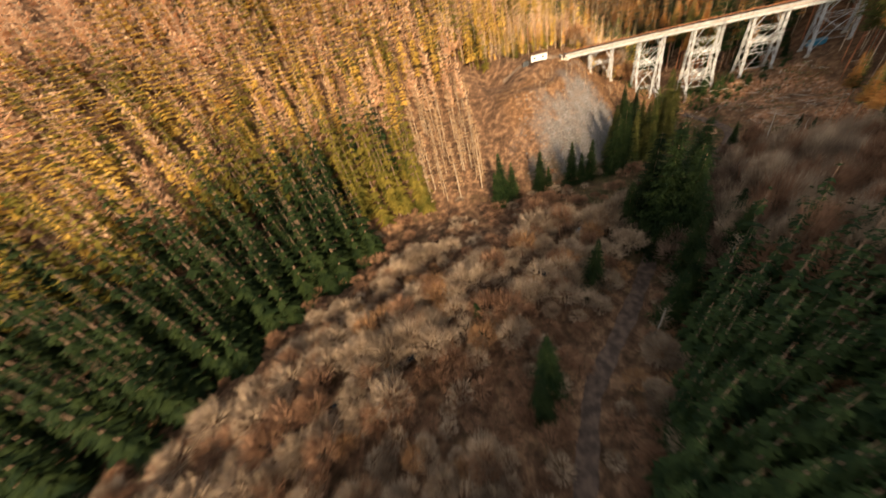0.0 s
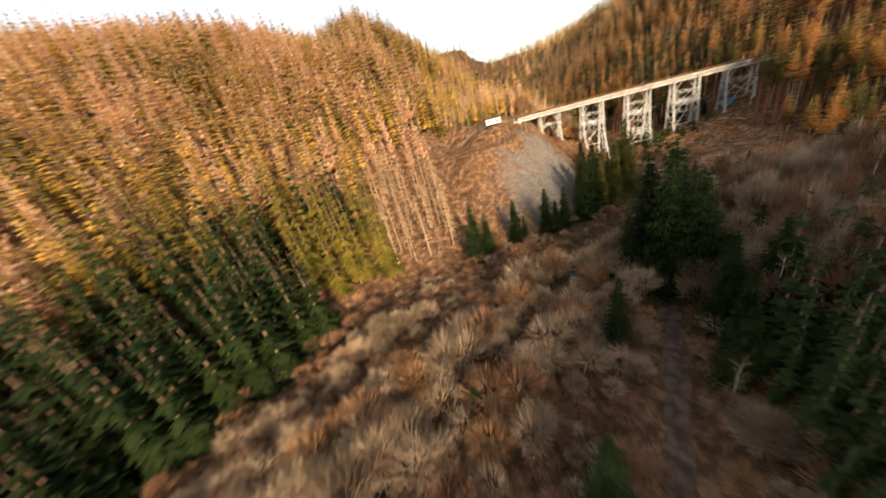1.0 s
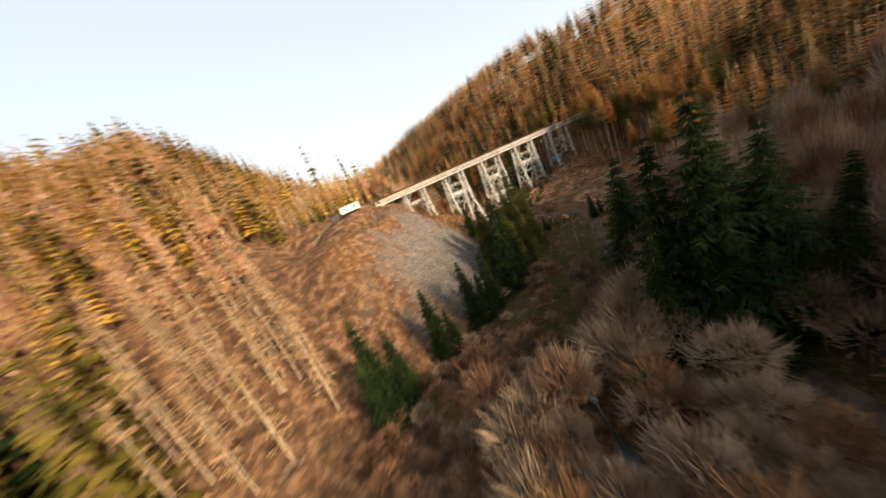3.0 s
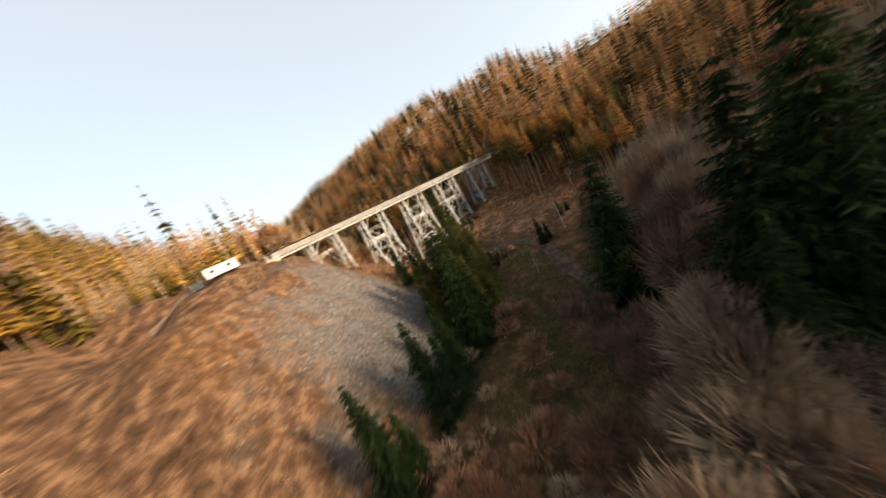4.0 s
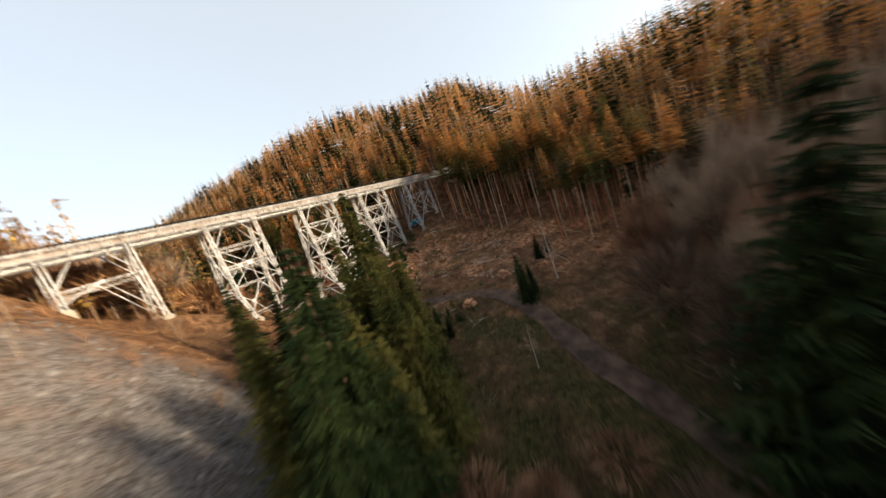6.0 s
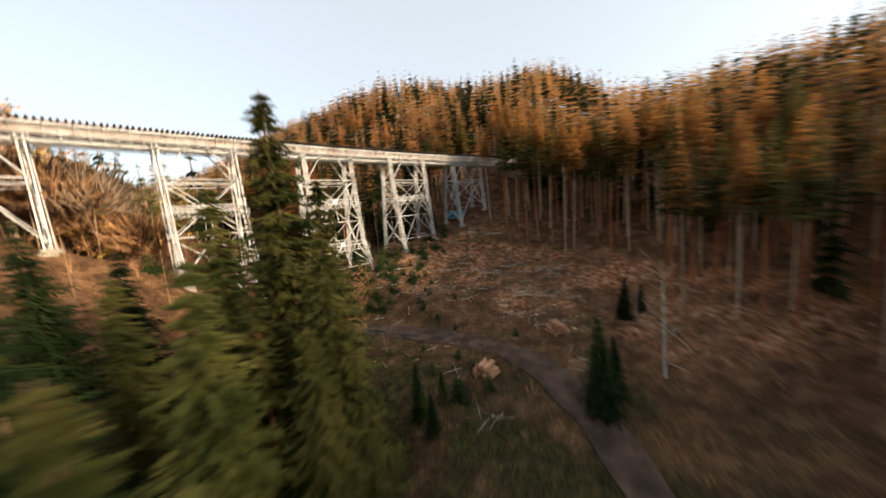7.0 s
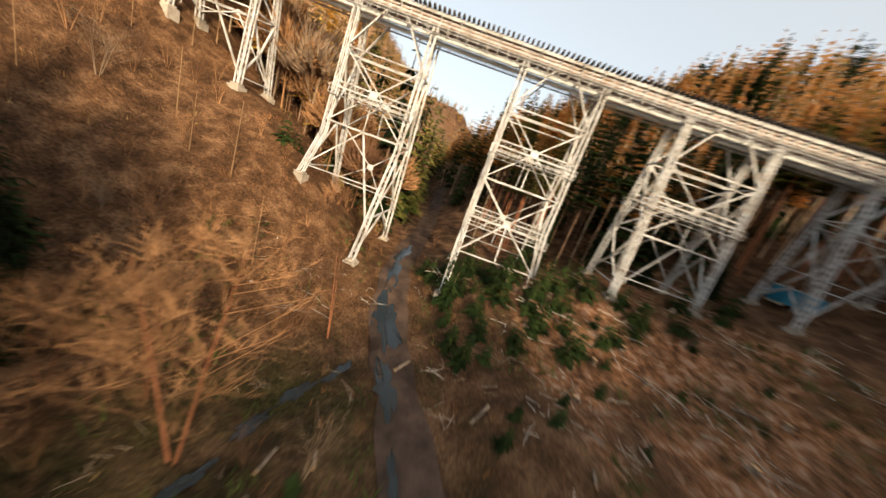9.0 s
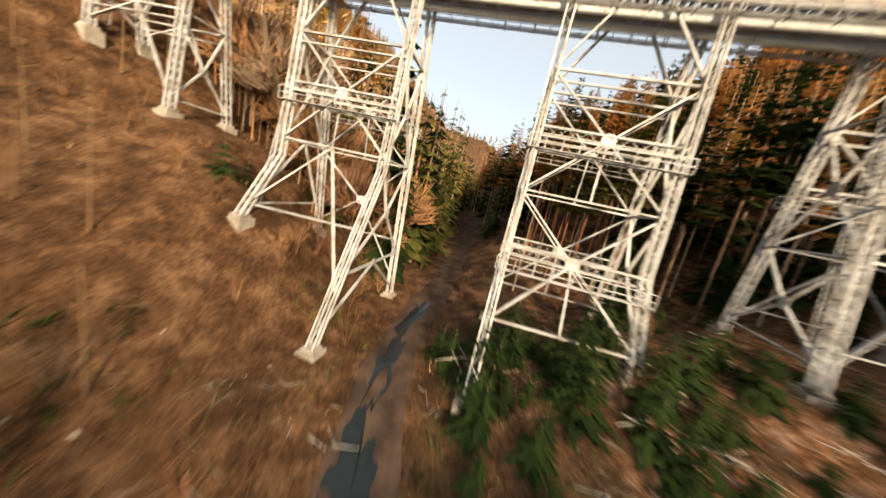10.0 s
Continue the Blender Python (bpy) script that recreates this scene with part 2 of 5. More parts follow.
M_GROUND = ground_material()
xs = spaced(-3500, 3500, -110, 235, 1.7)
ys = spaced(-3000, 3500, -10, 240, 1.7)
gx, gy = np.meshgrid(xs, ys)
gz = land(gx, gy)
nx, ny = len(xs), len(ys)
idx = np.arange(nx * ny).reshape(ny, nx)
quads = np.stack([idx[:-1, :-1], idx[:-1, 1:], idx[1:, 1:], idx[1:, :-1]], -1).reshape(-1, 4)
ground = new("ground", mesh_of("ground", np.stack([gx, gy, gz], -1).reshape(-1, 3), quads, M_GROUND, True))
tagged(ground, "russet leaf-covered valley floor and steep hillsides", "ground", kind="structure")
for zname, zval in (("scree", scree_zone(gx, gy)), ("felled", 0.55 * felled_zone(gx, gy)), ("copper", copper_zone(gx, gy)),
                    ("moss", 0.45 * step(30, 5, np.maximum(side(gx, gy, LEFT_FOOT), -side(gx, gy, RIGHT_FOOT))) + 0.3 * step(60, 20, np.abs(gx - 100)))):
    at = ground.data.attributes.new(zname, "FLOAT", "POINT")
    at.data.foreach_set("value", zval.astype(np.float32).ravel())


def resample(line, gap):
    pts = []
    for (ax, ay), (bx, by) in zip(line, line[1:]):
        n = max(1, int(math.hypot(bx - ax, by - ay) / gap))
        pts += [(ax + (bx - ax) * k / n, ay + (by - ay) * k / n) for k in range(n)]
    pts.append(line[-1])
    for _ in range(8):
        pts = [pts[0]] + [((a[0] + 2 * b[0] + c[0]) / 4, (a[1] + 2 * b[1] + c[1]) / 4) for a, b, c in zip(pts, pts[1:], pts[2:])] + [pts[-1]]
    return pts


def ribbon(name, line, width, lift, mat, gap=1.2, across=6, level=False, crown=0.0):
    """A strip that follows a line over the ground."""
    pts = resample(line, gap)
    verts, faces = [], []
    for i, (x, y) in enumerate(pts):
        a, b = pts[max(i - 1, 0)], pts[min(i + 1, len(pts) - 1)]
        d = math.hypot(b[0] - a[0], b[1] - a[1])
        px, py = -(b[1] - a[1]) / d, (b[0] - a[0]) / d
        w = width * (max(0.12, 0.8 + 0.7 * math.sin(i * 0.23) + 0.5 * math.sin(i * 0.61)) if level else 1 + 0.1 * math.sin(i * 0.37) + 0.08 * math.sin(i * 1.1))
        fl, le, ri, _, _ = base_land(np.array(x), np.array(y))
        for k in range(across + 1):
            q = (k / across - 0.5) * w
            vx, vy = x + px * q, y + py * q
            z = float(fl + le + ri) if level else height(vx, vy)
            rut = -0.05 * math.exp(-((abs(q) - 0.8) / 0.25) ** 2) if crown else 0
            verts.append((vx, vy, z + lift + rut))
    for i in range(len(pts) - 1):
        for k in range(across):
            a = i * (across + 1) + k
            faces.append((a, a + 1, a + across + 2, a + across + 1))
    return new(name, mesh_of(name, verts, faces, mat, True))


M_ROAD = material("wet_gravel_track", (0.055, 0.038, 0.030), (0.135, 0.088, 0.066), 0.5, 0.8, 0.2, 0.5, 16.0)
M_WATER = bpy.data.materials.new("brook_water")
M_WATER.use_nodes = True
wb = M_WATER.node_tree.nodes["Principled BSDF"]
wb.inputs["Base Color"].default_value = (0.010, 0.016, 0.018, 1)
wb.inputs["Roughness"].default_value = 0.22
wt = M_WATER.node_tree.nodes.new("ShaderNodeTexNoise")
wt.inputs["Scale"].default_value = 3.0
wbp = M_WATER.node_tree.nodes.new("ShaderNodeBump")
wbp.inputs["Strength"].default_value = 0.35
M_WATER.node_tree.links.new(wt.outputs["Fac"], wbp.inputs["Height"])
M_WATER.node_tree.links.new(wbp.outputs[0], wb.inputs["Normal"])
tagged(ribbon("road", ROAD, 4.0, 0.14, M_ROAD, crown=1.0), "dark wet gravel forest track with wheel ruts", "road", kind="structure")
tagged(ribbon("water", STREAM[:8], 2.3, -0.75, M_WATER, level=True), "narrow dark brook between bushes", "brook", kind="structure")


def puddle(cx, cy, rx, ry, turn, seed, label="shallow ragged puddle on the wet gravel track"):
    """A ragged sheet of standing water."""
    rng = random.Random(seed)
    ph = [rng.uniform(0, 6.283) for _ in range(4)]
    ring = []
    for a in np.linspace(0, 6.283, 49)[:-1]:
        k = 1 + 0.22 * math.sin(2 * a + ph[0]) + 0.18 * math.sin(5 * a + ph[1]) + 0.12 * math.sin(9 * a + ph[2]) + 0.08 * math.sin(15 * a + ph[3])
        u, v = math.cos(a) * rx * k, math.sin(a) * ry * k
        ring.append((cx + u * math.cos(turn) - v * math.sin(turn), cy + u * math.sin(turn) + v * math.cos(turn)))
    verts = [(px, py, height(px, py) + 0.17) for px, py in ring] + [(cx, cy, height(cx, cy) + 0.19)]
    ob = new("puddle", mesh_of("puddle", verts, [(i, (i + 1) % 48, 48) for i in range(48)], M_WATER))
    tagged(ob, label, "puddle", kind="structure")


puddle(138.9, 138.6, 2.6, 0.9, 1.5, 1)
puddle(140.2, 147.5, 4.4, 1.3, 1.45, 2)
puddle(142.0, 156.5, 4.2, 0.9, 1.25, 8)
puddle(145.4, 166.0, 4.6, 0.8, 1.15, 9)
puddle(138.4, 131.4, 1.4, 0.35, 1.5, 3)
puddle(88.3, 76.2, 6.0, 0.8, 0.08, 10, "narrow standing water under leafless trees")
for px_, py_, rx_, sd_ in ((135.6, 141.6, 1.7, 4), (132.6, 139.2, 1.6, 5), (130.2, 136.6, 1.5, 6), (127.6, 133.0, 1.7, 7)):
    puddle(px_, py_, rx_, 0.42, 0.8, sd_)

# ---- bridge ----
M_STEEL = material("white_painted_steel", (0.46, 0.465, 0.475), (0.27, 0.255, 0.24), 0.6, 0.66, 0.14, 0.1, third=(0.40, 0.40, 0.40))
M_RUSTY = material("rusty_steel", (0.16, 0.06, 0.03), (0.28, 0.12, 0.06), 1.5, 0.8, 0.2, 0.3)
M_SLEEPER = material("dark_sleeper_wood", (0.018, 0.016, 0.015), (0.05, 0.042, 0.036), 2.0, 0.9, 0.3, 0.3)
M_PIPE = material("pale_pipe_coating", (0.62, 0.64, 0.64), (0.48, 0.49, 0.48), 0.4, 0.45, 0.1)
M_CONCRETE = material("weathered_concrete", (0.22, 0.19, 0.16), (0.38, 0.34, 0.29), 0.7, 0.9, 0.15, 0.4)
DECK_LEFT, DECK_RIGHT, SEAT = 95.5, 217.0, 35.2
WIDE = 3.6                            # between the two girders


def front(x):
    """A point of the front girder's line in plan, on a gently bowed axis."""
    k = x - 157.0
    return Vector((x, 156.36 - 0.4978 * k - 0.00167 * k * k, 0))


def across(x):
    d = front(x + 0.5) - front(x - 0.5)
    return Vector((-d.y, d.x, 0)).normalized()


def deck(x, off, z):
    return front(x) + across(x) * off + Vector((0, 0, z))


def bar(bm, a, b, w, h=None, up=(0, 0, 1)):
    """A square-edged steel bar from a to b."""
    a, b = Vector(a), Vector(b)
    d = b - a
    if d.length < 1e-4:
        return
    h = w if h is None else h
    z = d.normalized()
    u = Vector(up) - z * z.dot(Vector(up))
    if u.length < 1e-3:
        u = Vector((1, 0, 0)) - z * z.x
    u.normalize()
    v = z.cross(u)
    base = [bm.verts.new(p + u * (sy * h / 2) + v * (sx * w / 2)) for p in (a, b) for sx, sy in ((-1, -1), (1, -1), (1, 1), (-1, 1))]
    for i in range(4):
        j = (i + 1) % 4
        bm.faces.new((base[i], base[j], base[4 + j], base[4 + i]))
    bm.faces.new(base[3::-1])
    bm.faces.new(base[4:])


def steel(bm):
    me = bpy.data.meshes.new("steel")
    bm.to_mesh(me)
    bm.free()
    me.materials.append(M_STEEL)
    return me


def laced(pts, wa, wb, ax, ay, pitch):
    """A lattice column or strut along pts: four corner angles and zigzag lacing on all faces."""
    bm = bmesh.new()
    for p, q in zip(pts, pts[1:]):
        p, q = Vector(p), Vector(q)
        L = (q - p).length
        n = max(2, round(L / pitch))
        corner = [(ax * (sx * wa / 2) + ay * (sy * wb / 2)) for sx, sy in ((-1, -1), (1, -1), (1, 1), (-1, 1))]
        for c in corner:
            bar(bm, p + c, q + c, 0.15)
        for f in range(4):
            c, e = corner[f], corner[(f + 1) % 4]
            for i in range(n):
                s, t = p.lerp(q, i / n), p.lerp(q, (i + 1) / n)
                bar(bm, *((s + c, t + e) if i % 2 == 0 else (s + e, t + c)), 0.075, 0.03)
    return steel(bm)


def tie(a, b, w=0.26):
    bm = bmesh.new()
    bar(bm, a, b, w, w * 0.55)
    return steel(bm)


def gusset(c, u, v, r):
    """An octagonal plate where braces cross."""
    bm = bmesh.new()
    nrm = u.cross(v)
    ring = []
    for side_ in (-0.03, 0.03):
        ring.append([bm.verts.new(c + u * (r * math.cos(a)) + v * (r * math.sin(a)) + nrm * side_) for a in np.arange(8) * math.pi / 4 + math.pi / 8])
    bm.faces.new(ring[0][::-1])
    bm.faces.new(ring[1])
    for i in range(8):
        j = (i + 1) % 8
        bm.faces.new((ring[0][i], ring[0][j], ring[1][j], ring[1][i]))
    return steel(bm)


def walkway(a, b, out):
    """A grated inspection gangway with a two-rail handrail, from a to b, standing out sideways."""
    floor_, rail = bmesh.new(), bmesh.new()
    for k in range(5):
        o = out * (0.1 + 0.17 * k)
        bar(floor_, a + o, b + o, 0.12, 0.05)
    n = max(2, round((b - a).length / 1.4))
    for i in range(n + 1):
        p = a.lerp(b, i / n)
        bar(floor_, p, p + out * 0.85, 0.07, 0.1)
        bar(rail, p + out * 0.85, p + out * 0.85 + Vector((0, 0, 1.1)), 0.06)
    for hgt in (0.55, 1.1):
        bar(rail, a + out * 0.85 + Vector((0, 0, hgt)), b + out * 0.85 + Vector((0, 0, hgt)), 0.06)
    return steel(floor_), steel(rail)


LEVELS = (29.5, 19.7, 9.4)


def pier(x0, x1, front_feet):
    """A four-legged trestle tower. front_feet: (reach, kink height) of its two front legs, left and right."""
    mid = deck((x0 + x1) / 2, WIDE / 2, 0)
    root = new("trestle_pier")
    tagged(root, "white lattice steel trestle pier with crossed bracing", "bridge pier", "piers of the bridge")
    legs = {}
    for xi, x in enumerate((x0, x1)):
        nb, axx = across(x), Vector((across(x).y, -across(x).x, 0))
        for w in (0, 1):
            reach, zk = front_feet[xi]
            if w:
                reach, zk = min(reach, 3.4), 0
            sgn = -1 if w == 0 else 1
            top = deck(x, WIDE * w, SEAT)

            def at(z, top=top, sgn=sgn, reach=reach, zk=zk, nb=nb):
                slope = 0.085 if zk else reach / 27.0
                o = slope * (SEAT - z)
                if zk and z < zk:
                    o += (zk - z) * (reach - slope * (SEAT - 4)) / max(zk - 4, 1)
                return Vector((top.x, top.y, z)) + nb * (sgn * o)
            z = 20.0
            for _ in range(30):
                p = at(z)
                z = 0.5 * z + 0.5 * (height(p.x, p.y) + 0.45)
            legs[xi, w] = (at, z, nb, axx)
            pts = [at(SEAT), at(zk), at(z)] if zk and zk > z + 1 else [at(SEAT), at(z)]
            part("leg", laced(pts, 0.62, 0.62, axx, nb, 0.85), root)
            bm = bmesh.new()
            f = at(z)
            for hw, zb, zt in ((0.85, -2.2, -0.25), (0.6, -0.25, 0.05)):
                bmesh.ops.create_cube(bm, size=1, matrix=Matrix.Translation((f.x, f.y, f.z + (zb + zt) / 2)) @ pose(0, 0, 0, 0, 0, -25) @ Matrix.Diagonal((hw * 2, hw * 2, zt - zb, 1)))
            bmesh.ops.bevel(bm, geom=bm.edges[:], offset=0.06, segments=1, affect="EDGES")
            me = bpy.data.meshes.new("plinth")
            bm.to_mesh(me)
            bm.free()
            me.materials.append(M_CONCRETE)
            part("plinth", me, root, "concrete footing block")

    def panel(la, lb, out, gang):
        fa, za, fb, zb = la[0], la[1], lb[0], lb[1]
        low = max(za, zb)
        u = (fb(20) - fa(20)).normalized()
        # knee braces up to the girder
        if gang:
            part("knee_brace", tie(fa(LEVELS[0]), fa(SEAT).lerp(fb(SEAT), 0.36), 0.3), root)
            part("knee_brace", tie(fb(LEVELS[0]), fa(SEAT).lerp(fb(SEAT), 0.64), 0.3), root)
        levels = [z for z in LEVELS if z > low + 0.5]
        for i, z in enumerate(levels):
            part("strut", tie(fa(z), fb(z), 0.28), root)
            if i == 0 and gang:
                part("strut", tie(fa(z - 0.9), fb(z - 0.9), 0.22), root)
            below = levels[i + 1] if i + 1 < len(levels) else None
            if below is None and z - low > 5.5:
                # the last panel runs down to the footings
                c = (fa(z) + fb(z)) / 2 if z - low < 7.5 else (fa((z + low) / 2) + fb((z + low) / 2)) / 2
                if z - low >= 7.5:
                    part("brace", tie(fa(z), c), root)
                    part("brace", tie(fb(z), c), root)
                    part("gusset_plate", gusset(c, u, Vector((0, 0, 1)), 0.55), root)
                part("brace", tie(c, fa(max(za + 1.2, low - 4))), root)
                part("brace", tie(c, fb(max(zb + 1.2, low - 4))), root)
                part("strut", tie(fa(low + 1.0), fb(low + 1.0), 0.24), root)
            elif below is None and z - low > 2:
                c = (fa(z) + fb(z)) / 2
                part("brace", tie(c, fa(za + 0.9)), root)
                part("brace", tie(c, fb(zb + 0.9)), root)
                part("gusset_plate", gusset(c, u, Vector((0, 0, 1)), 0.4), root)
            if below is not None:
                c = (fa((z + below) / 2) + fb((z + below) / 2)) / 2
                for p in (fa(z), fb(z), fa(below), fb(below)):
                    part("brace", tie(p, c), root)
                part("gusset_plate", gusset(c + out * 0.1, u, Vector((0, 0, 1)), 0.6), root)
                if gang:
                    zl = (z + below) / 2
                    part("lattice_strut", laced([fa(zl), fb(zl)], 0.3, 0.75, out, Vector((0, 0, 1)), 0.8), root)
                    part("hanger", tie(c, (fa(below) + fb(below)) / 2, 0.14), root)
                    a, b = fa(zl - 1.5), fb(zl - 1.5)
                    fl, rl = walkway(a - u * 0.5, b + u * 0.5, out)
                    g = part("walkway", fl, root, "grated inspection gangway")
                    part("railing", rl, g)

    nb = across((x0 + x1) / 2)
    axx = Vector((nb.y, -nb.x, 0))
    panel(legs[0, 0], legs[1, 0], -nb, True)
    panel(legs[0, 1], legs[1, 1], nb, True)
    panel(legs[0, 0], legs[0, 1], -axx, False)
    panel(legs[1, 0], legs[1, 1], axx, False)
    # ladder inside the left end
    bm = bmesh.new()
    la = legs[0, 0][0]
    zb = max(legs[0, 0][1], legs[0, 1][1]) + 0.5
    l0, l1 = la(zb) + nb * 1.2, la(SEAT) + nb * 1.2
    for o in (0, 0.45):
        bar(bm, l0 + nb * o, l1 + nb * o, 0.07)
    for k in range(int((SEAT - zb) / 0.45)):
        p = l0.lerp(l1, k * 0.45 / (SEAT - zb))
        bar(bm, p, p + nb * 0.45, 0.04)
    part("ladder", steel(bm), root)
    return root


pier(107.9, 117.9, ((2.2, 0), (2.8, 0)))
pier(129.7, 139.5, ((11.0, 18.0), (8.7, 18.5)))
pier(151.0, 160.8, ((8.6, 15.0), (7.4, 15.0)))
pier(170.7, 180.5, ((3.8, 0), (2.6, 0)))
pier(190.6, 200.6, ((3.0, 0), (2.6, 0)))

bridge_deck = new("bridge_deck")
tagged(bridge_deck, "long white plate girder railway deck on trestle piers", "bridge deck")


def run(bm, off, z, w, h, x0=DECK_LEFT, x1=DECK_RIGHT, gap=4.0):
    """One unbroken bar that follows the deck."""
    n = max(1, round((x1 - x0) / gap))
    rings = []
    for i in range(n + 1):
        x = x0 + (x1 - x0) * i / n
        rings.append([bm.verts.new(deck(x, off + sx * w / 2, z + sz * h / 2)) for sx, sz in ((-1, -1), (1, -1), (1, 1), (-1, 1))])
    for p, q in zip(rings, rings[1:]):
        for k in range(4):
            m = (k + 1) % 4
            bm.faces.new((p[m], p[k], q[k], q[m]))
    bm.faces.new(rings[0])
    bm.faces.new(rings[-1][::-1])


M_STAINED = material("rust_stained_steel", (0.26, 0.15, 0.10), (0.42, 0.33, 0.27), 0.8, 0.8, 0.2, 0.2)


def one_bar(a, b_, w, h, up, mat):
    bm = bmesh.new()
    bar(bm, a, b_, w, h, up)
    me = bpy.data.meshes.new("steel_bar")
    bm.to_mesh(me)
    bm.free()
    me.materials.append(mat)
    return me


stiff = one_bar((0, 0, 35.5), (0, 0, 36.85), 0.07, 0.36, (0, 1, 0), M_STEEL)
post = one_bar((0, 0, 34.4), (0, 0, 35.5), 0.055, 0.055, (0, 1, 0), M_STEEL)
bracket = one_bar((0, 0.0, 35.9), (0, 0.62, 36.75), 0.09, 0.09, (0, 0, 1), M_STEEL)
for off, sgn in ((0.0, -1), (WIDE, 1)):
    bm = bmesh.new()
    run(bm, off, 36.15, 0.06, 1.4)
    me = steel(bm)
    me.materials.clear()
    me.materials.append(M_STAINED)
    girder = part("girder", me, bridge_deck, "riveted plate girder with rust-stained web")
    for nm, z, w_, h_, o in (("top_flange", 36.88, 0.75, 0.1, 0.0), ("bottom_flange", 35.45, 0.6, 0.12, 0.0), ("fascia", 36.72, 0.07, 0.40, 0.58), ("side_rail", 36.22, 0.07, 0.12, 0.34), ("side_rail", 35.82, 0.07, 0.12, 0.34)):
        bm = bmesh.new()
        run(bm, off + sgn * o, z, w_, h_)
        part(nm, steel(bm), girder)
    for k, x in enumerate(np.arange(DECK_LEFT + 0.6, DECK_RIGHT, 1.25)):
        nb = across(x)
        m = Matrix.Translation(deck(x, off + sgn * 0.22, 0)) @ pose(0, 0, 0, 0, 0, math.degrees(math.atan2(nb.y, nb.x)) - 90 + (180 if sgn < 0 else 0))
        part("stiffener", stiff, girder).matrix_basis = m
        if k % 2:
            part("bracket", bracket, girder).matrix_basis = m
    bm = bmesh.new()
    for k in range(3):
        run(bm, off + sgn * (0.35 + 0.22 * k), 34.4, 0.12, 0.04)
    for x in np.arange(DECK_LEFT + 0.6, DECK_RIGHT, 2.5):
        bar(bm, deck(x, off, 34.36), deck(x, off + sgn * 0.95, 34.36), 0.07)
        bar(bm, deck(x, off, 34.36), deck(x, off, 35.4), 0.07)
    gang = part("side_gangway", steel(bm), bridge_deck, "inspection gangway under the deck edge")
    for zz in (34.85, 35.2, 35.5):
        bm = bmesh.new()
        run(bm, off + sgn * 0.95, zz, 0.05, 0.06)
        part("handrail", steel(bm), gang)
    for x in np.arange(DECK_LEFT + 0.6, DECK_RIGHT, 1.25):
        part("post", post, gang).matrix_basis = Matrix.Translation(deck(x, off + sgn * 0.95, 0))
for x in np.arange(DECK_LEFT + 1, DECK_RIGHT - 3, 2.5):
    for p, q in ((deck(x, 0, 35.7), deck(x + 2.5, WIDE, 35.7)), (deck(x, WIDE, 35.8), deck(x + 2.5, 0, 35.8)), (deck(x, 0, 35.7), deck(x, WIDE, 36.7))):
        bm = bmesh.new()
        bar(bm, p, q, 0.1)
        part("cross_brace", steel(bm), bridge_deck)

for off in (0.75, 2.7):
    bm = bmesh.new()
    pts = [deck(x, off, 34.6) for x in np.arange(DECK_LEFT, DECK_RIGHT + 0.1, 2.96)]
    rings = []
    for p in pts:
        nb = across(p.x)
        rings.append([bm.verts.new(p + nb * (0.27 * math.cos(a)) + Vector((0, 0, 0.27 * math.sin(a)))) for a in np.arange(12) * math.pi / 6])
    for r, q in zip(rings, rings[1:]):
        for i in range(12):
            bm.faces.new((r[i], r[(i + 1) % 12], q[(i + 1) % 12], q[i]))
    me = bpy.data.meshes.new("pipe")
    bm.to_mesh(me)
    bm.free()
    me.materials.append(M_PIPE)
    pipe = part("pipe", me, bridge_deck, "pale insulated pipe slung under the deck")
    for x in np.arange(DECK_LEFT + 2, DECK_RIGHT, 6.0):
        hm = bmesh.new()
        bar(hm, deck(x, off - 0.32, 34.3), deck(x, off - 0.32, 35.5), 0.06)
        bar(hm, deck(x, off + 0.32, 34.3), deck(x, off + 0.32, 35.5), 0.06)
        bar(hm, deck(x, off - 0.32, 34.3), deck(x, off + 0.32, 34.3), 0.06)
        part("hanger", steel(hm), pipe)
bm = bmesh.new()
bmesh.ops.create_cube(bm, size=1, matrix=Matrix.Diagonal((0.27, 5.9, 0.42, 1)))
bmesh.ops.bevel(bm, geom=bm.edges[:], offset=0.02, segments=1, affect="EDGES")
sleeper = bpy.data.meshes.new("sleeper")
bm.to_mesh(sleeper)
bm.free()
sleeper.materials.append(M_SLEEPER)
for i in range(201):
    x = DECK_LEFT + 0.3 + i * 0.605
    if x > DECK_RIGHT:
        break
    ob = part("sleeper", sleeper, bridge_deck)
    nb = across(x)
    ob.matrix_basis = Matrix.Translation(deck(x, WIDE / 2, 37.16) + Vector((0, 0, RNG0.uniform(-0.02, 0.02)))) @ pose(0, 0, 0, 0, 0, math.degrees(math.atan2(nb.y, nb.x)) - 90 + RNG0.uniform(-1, 1))
for off in (WIDE / 2 - 0.72, WIDE / 2 + 0.72):
    bm = bmesh.new()
    run(bm, off, 37.45, 0.07, 0.16, DECK_LEFT - 0, DECK_RIGHT)
    me = bpy.data.meshes.new("rail")
    bm.to_mesh(me)
    bm.free()
    me.materials.append(M_RUSTY)
    part("rail", me, bridge_deck, "rusty steel rail")


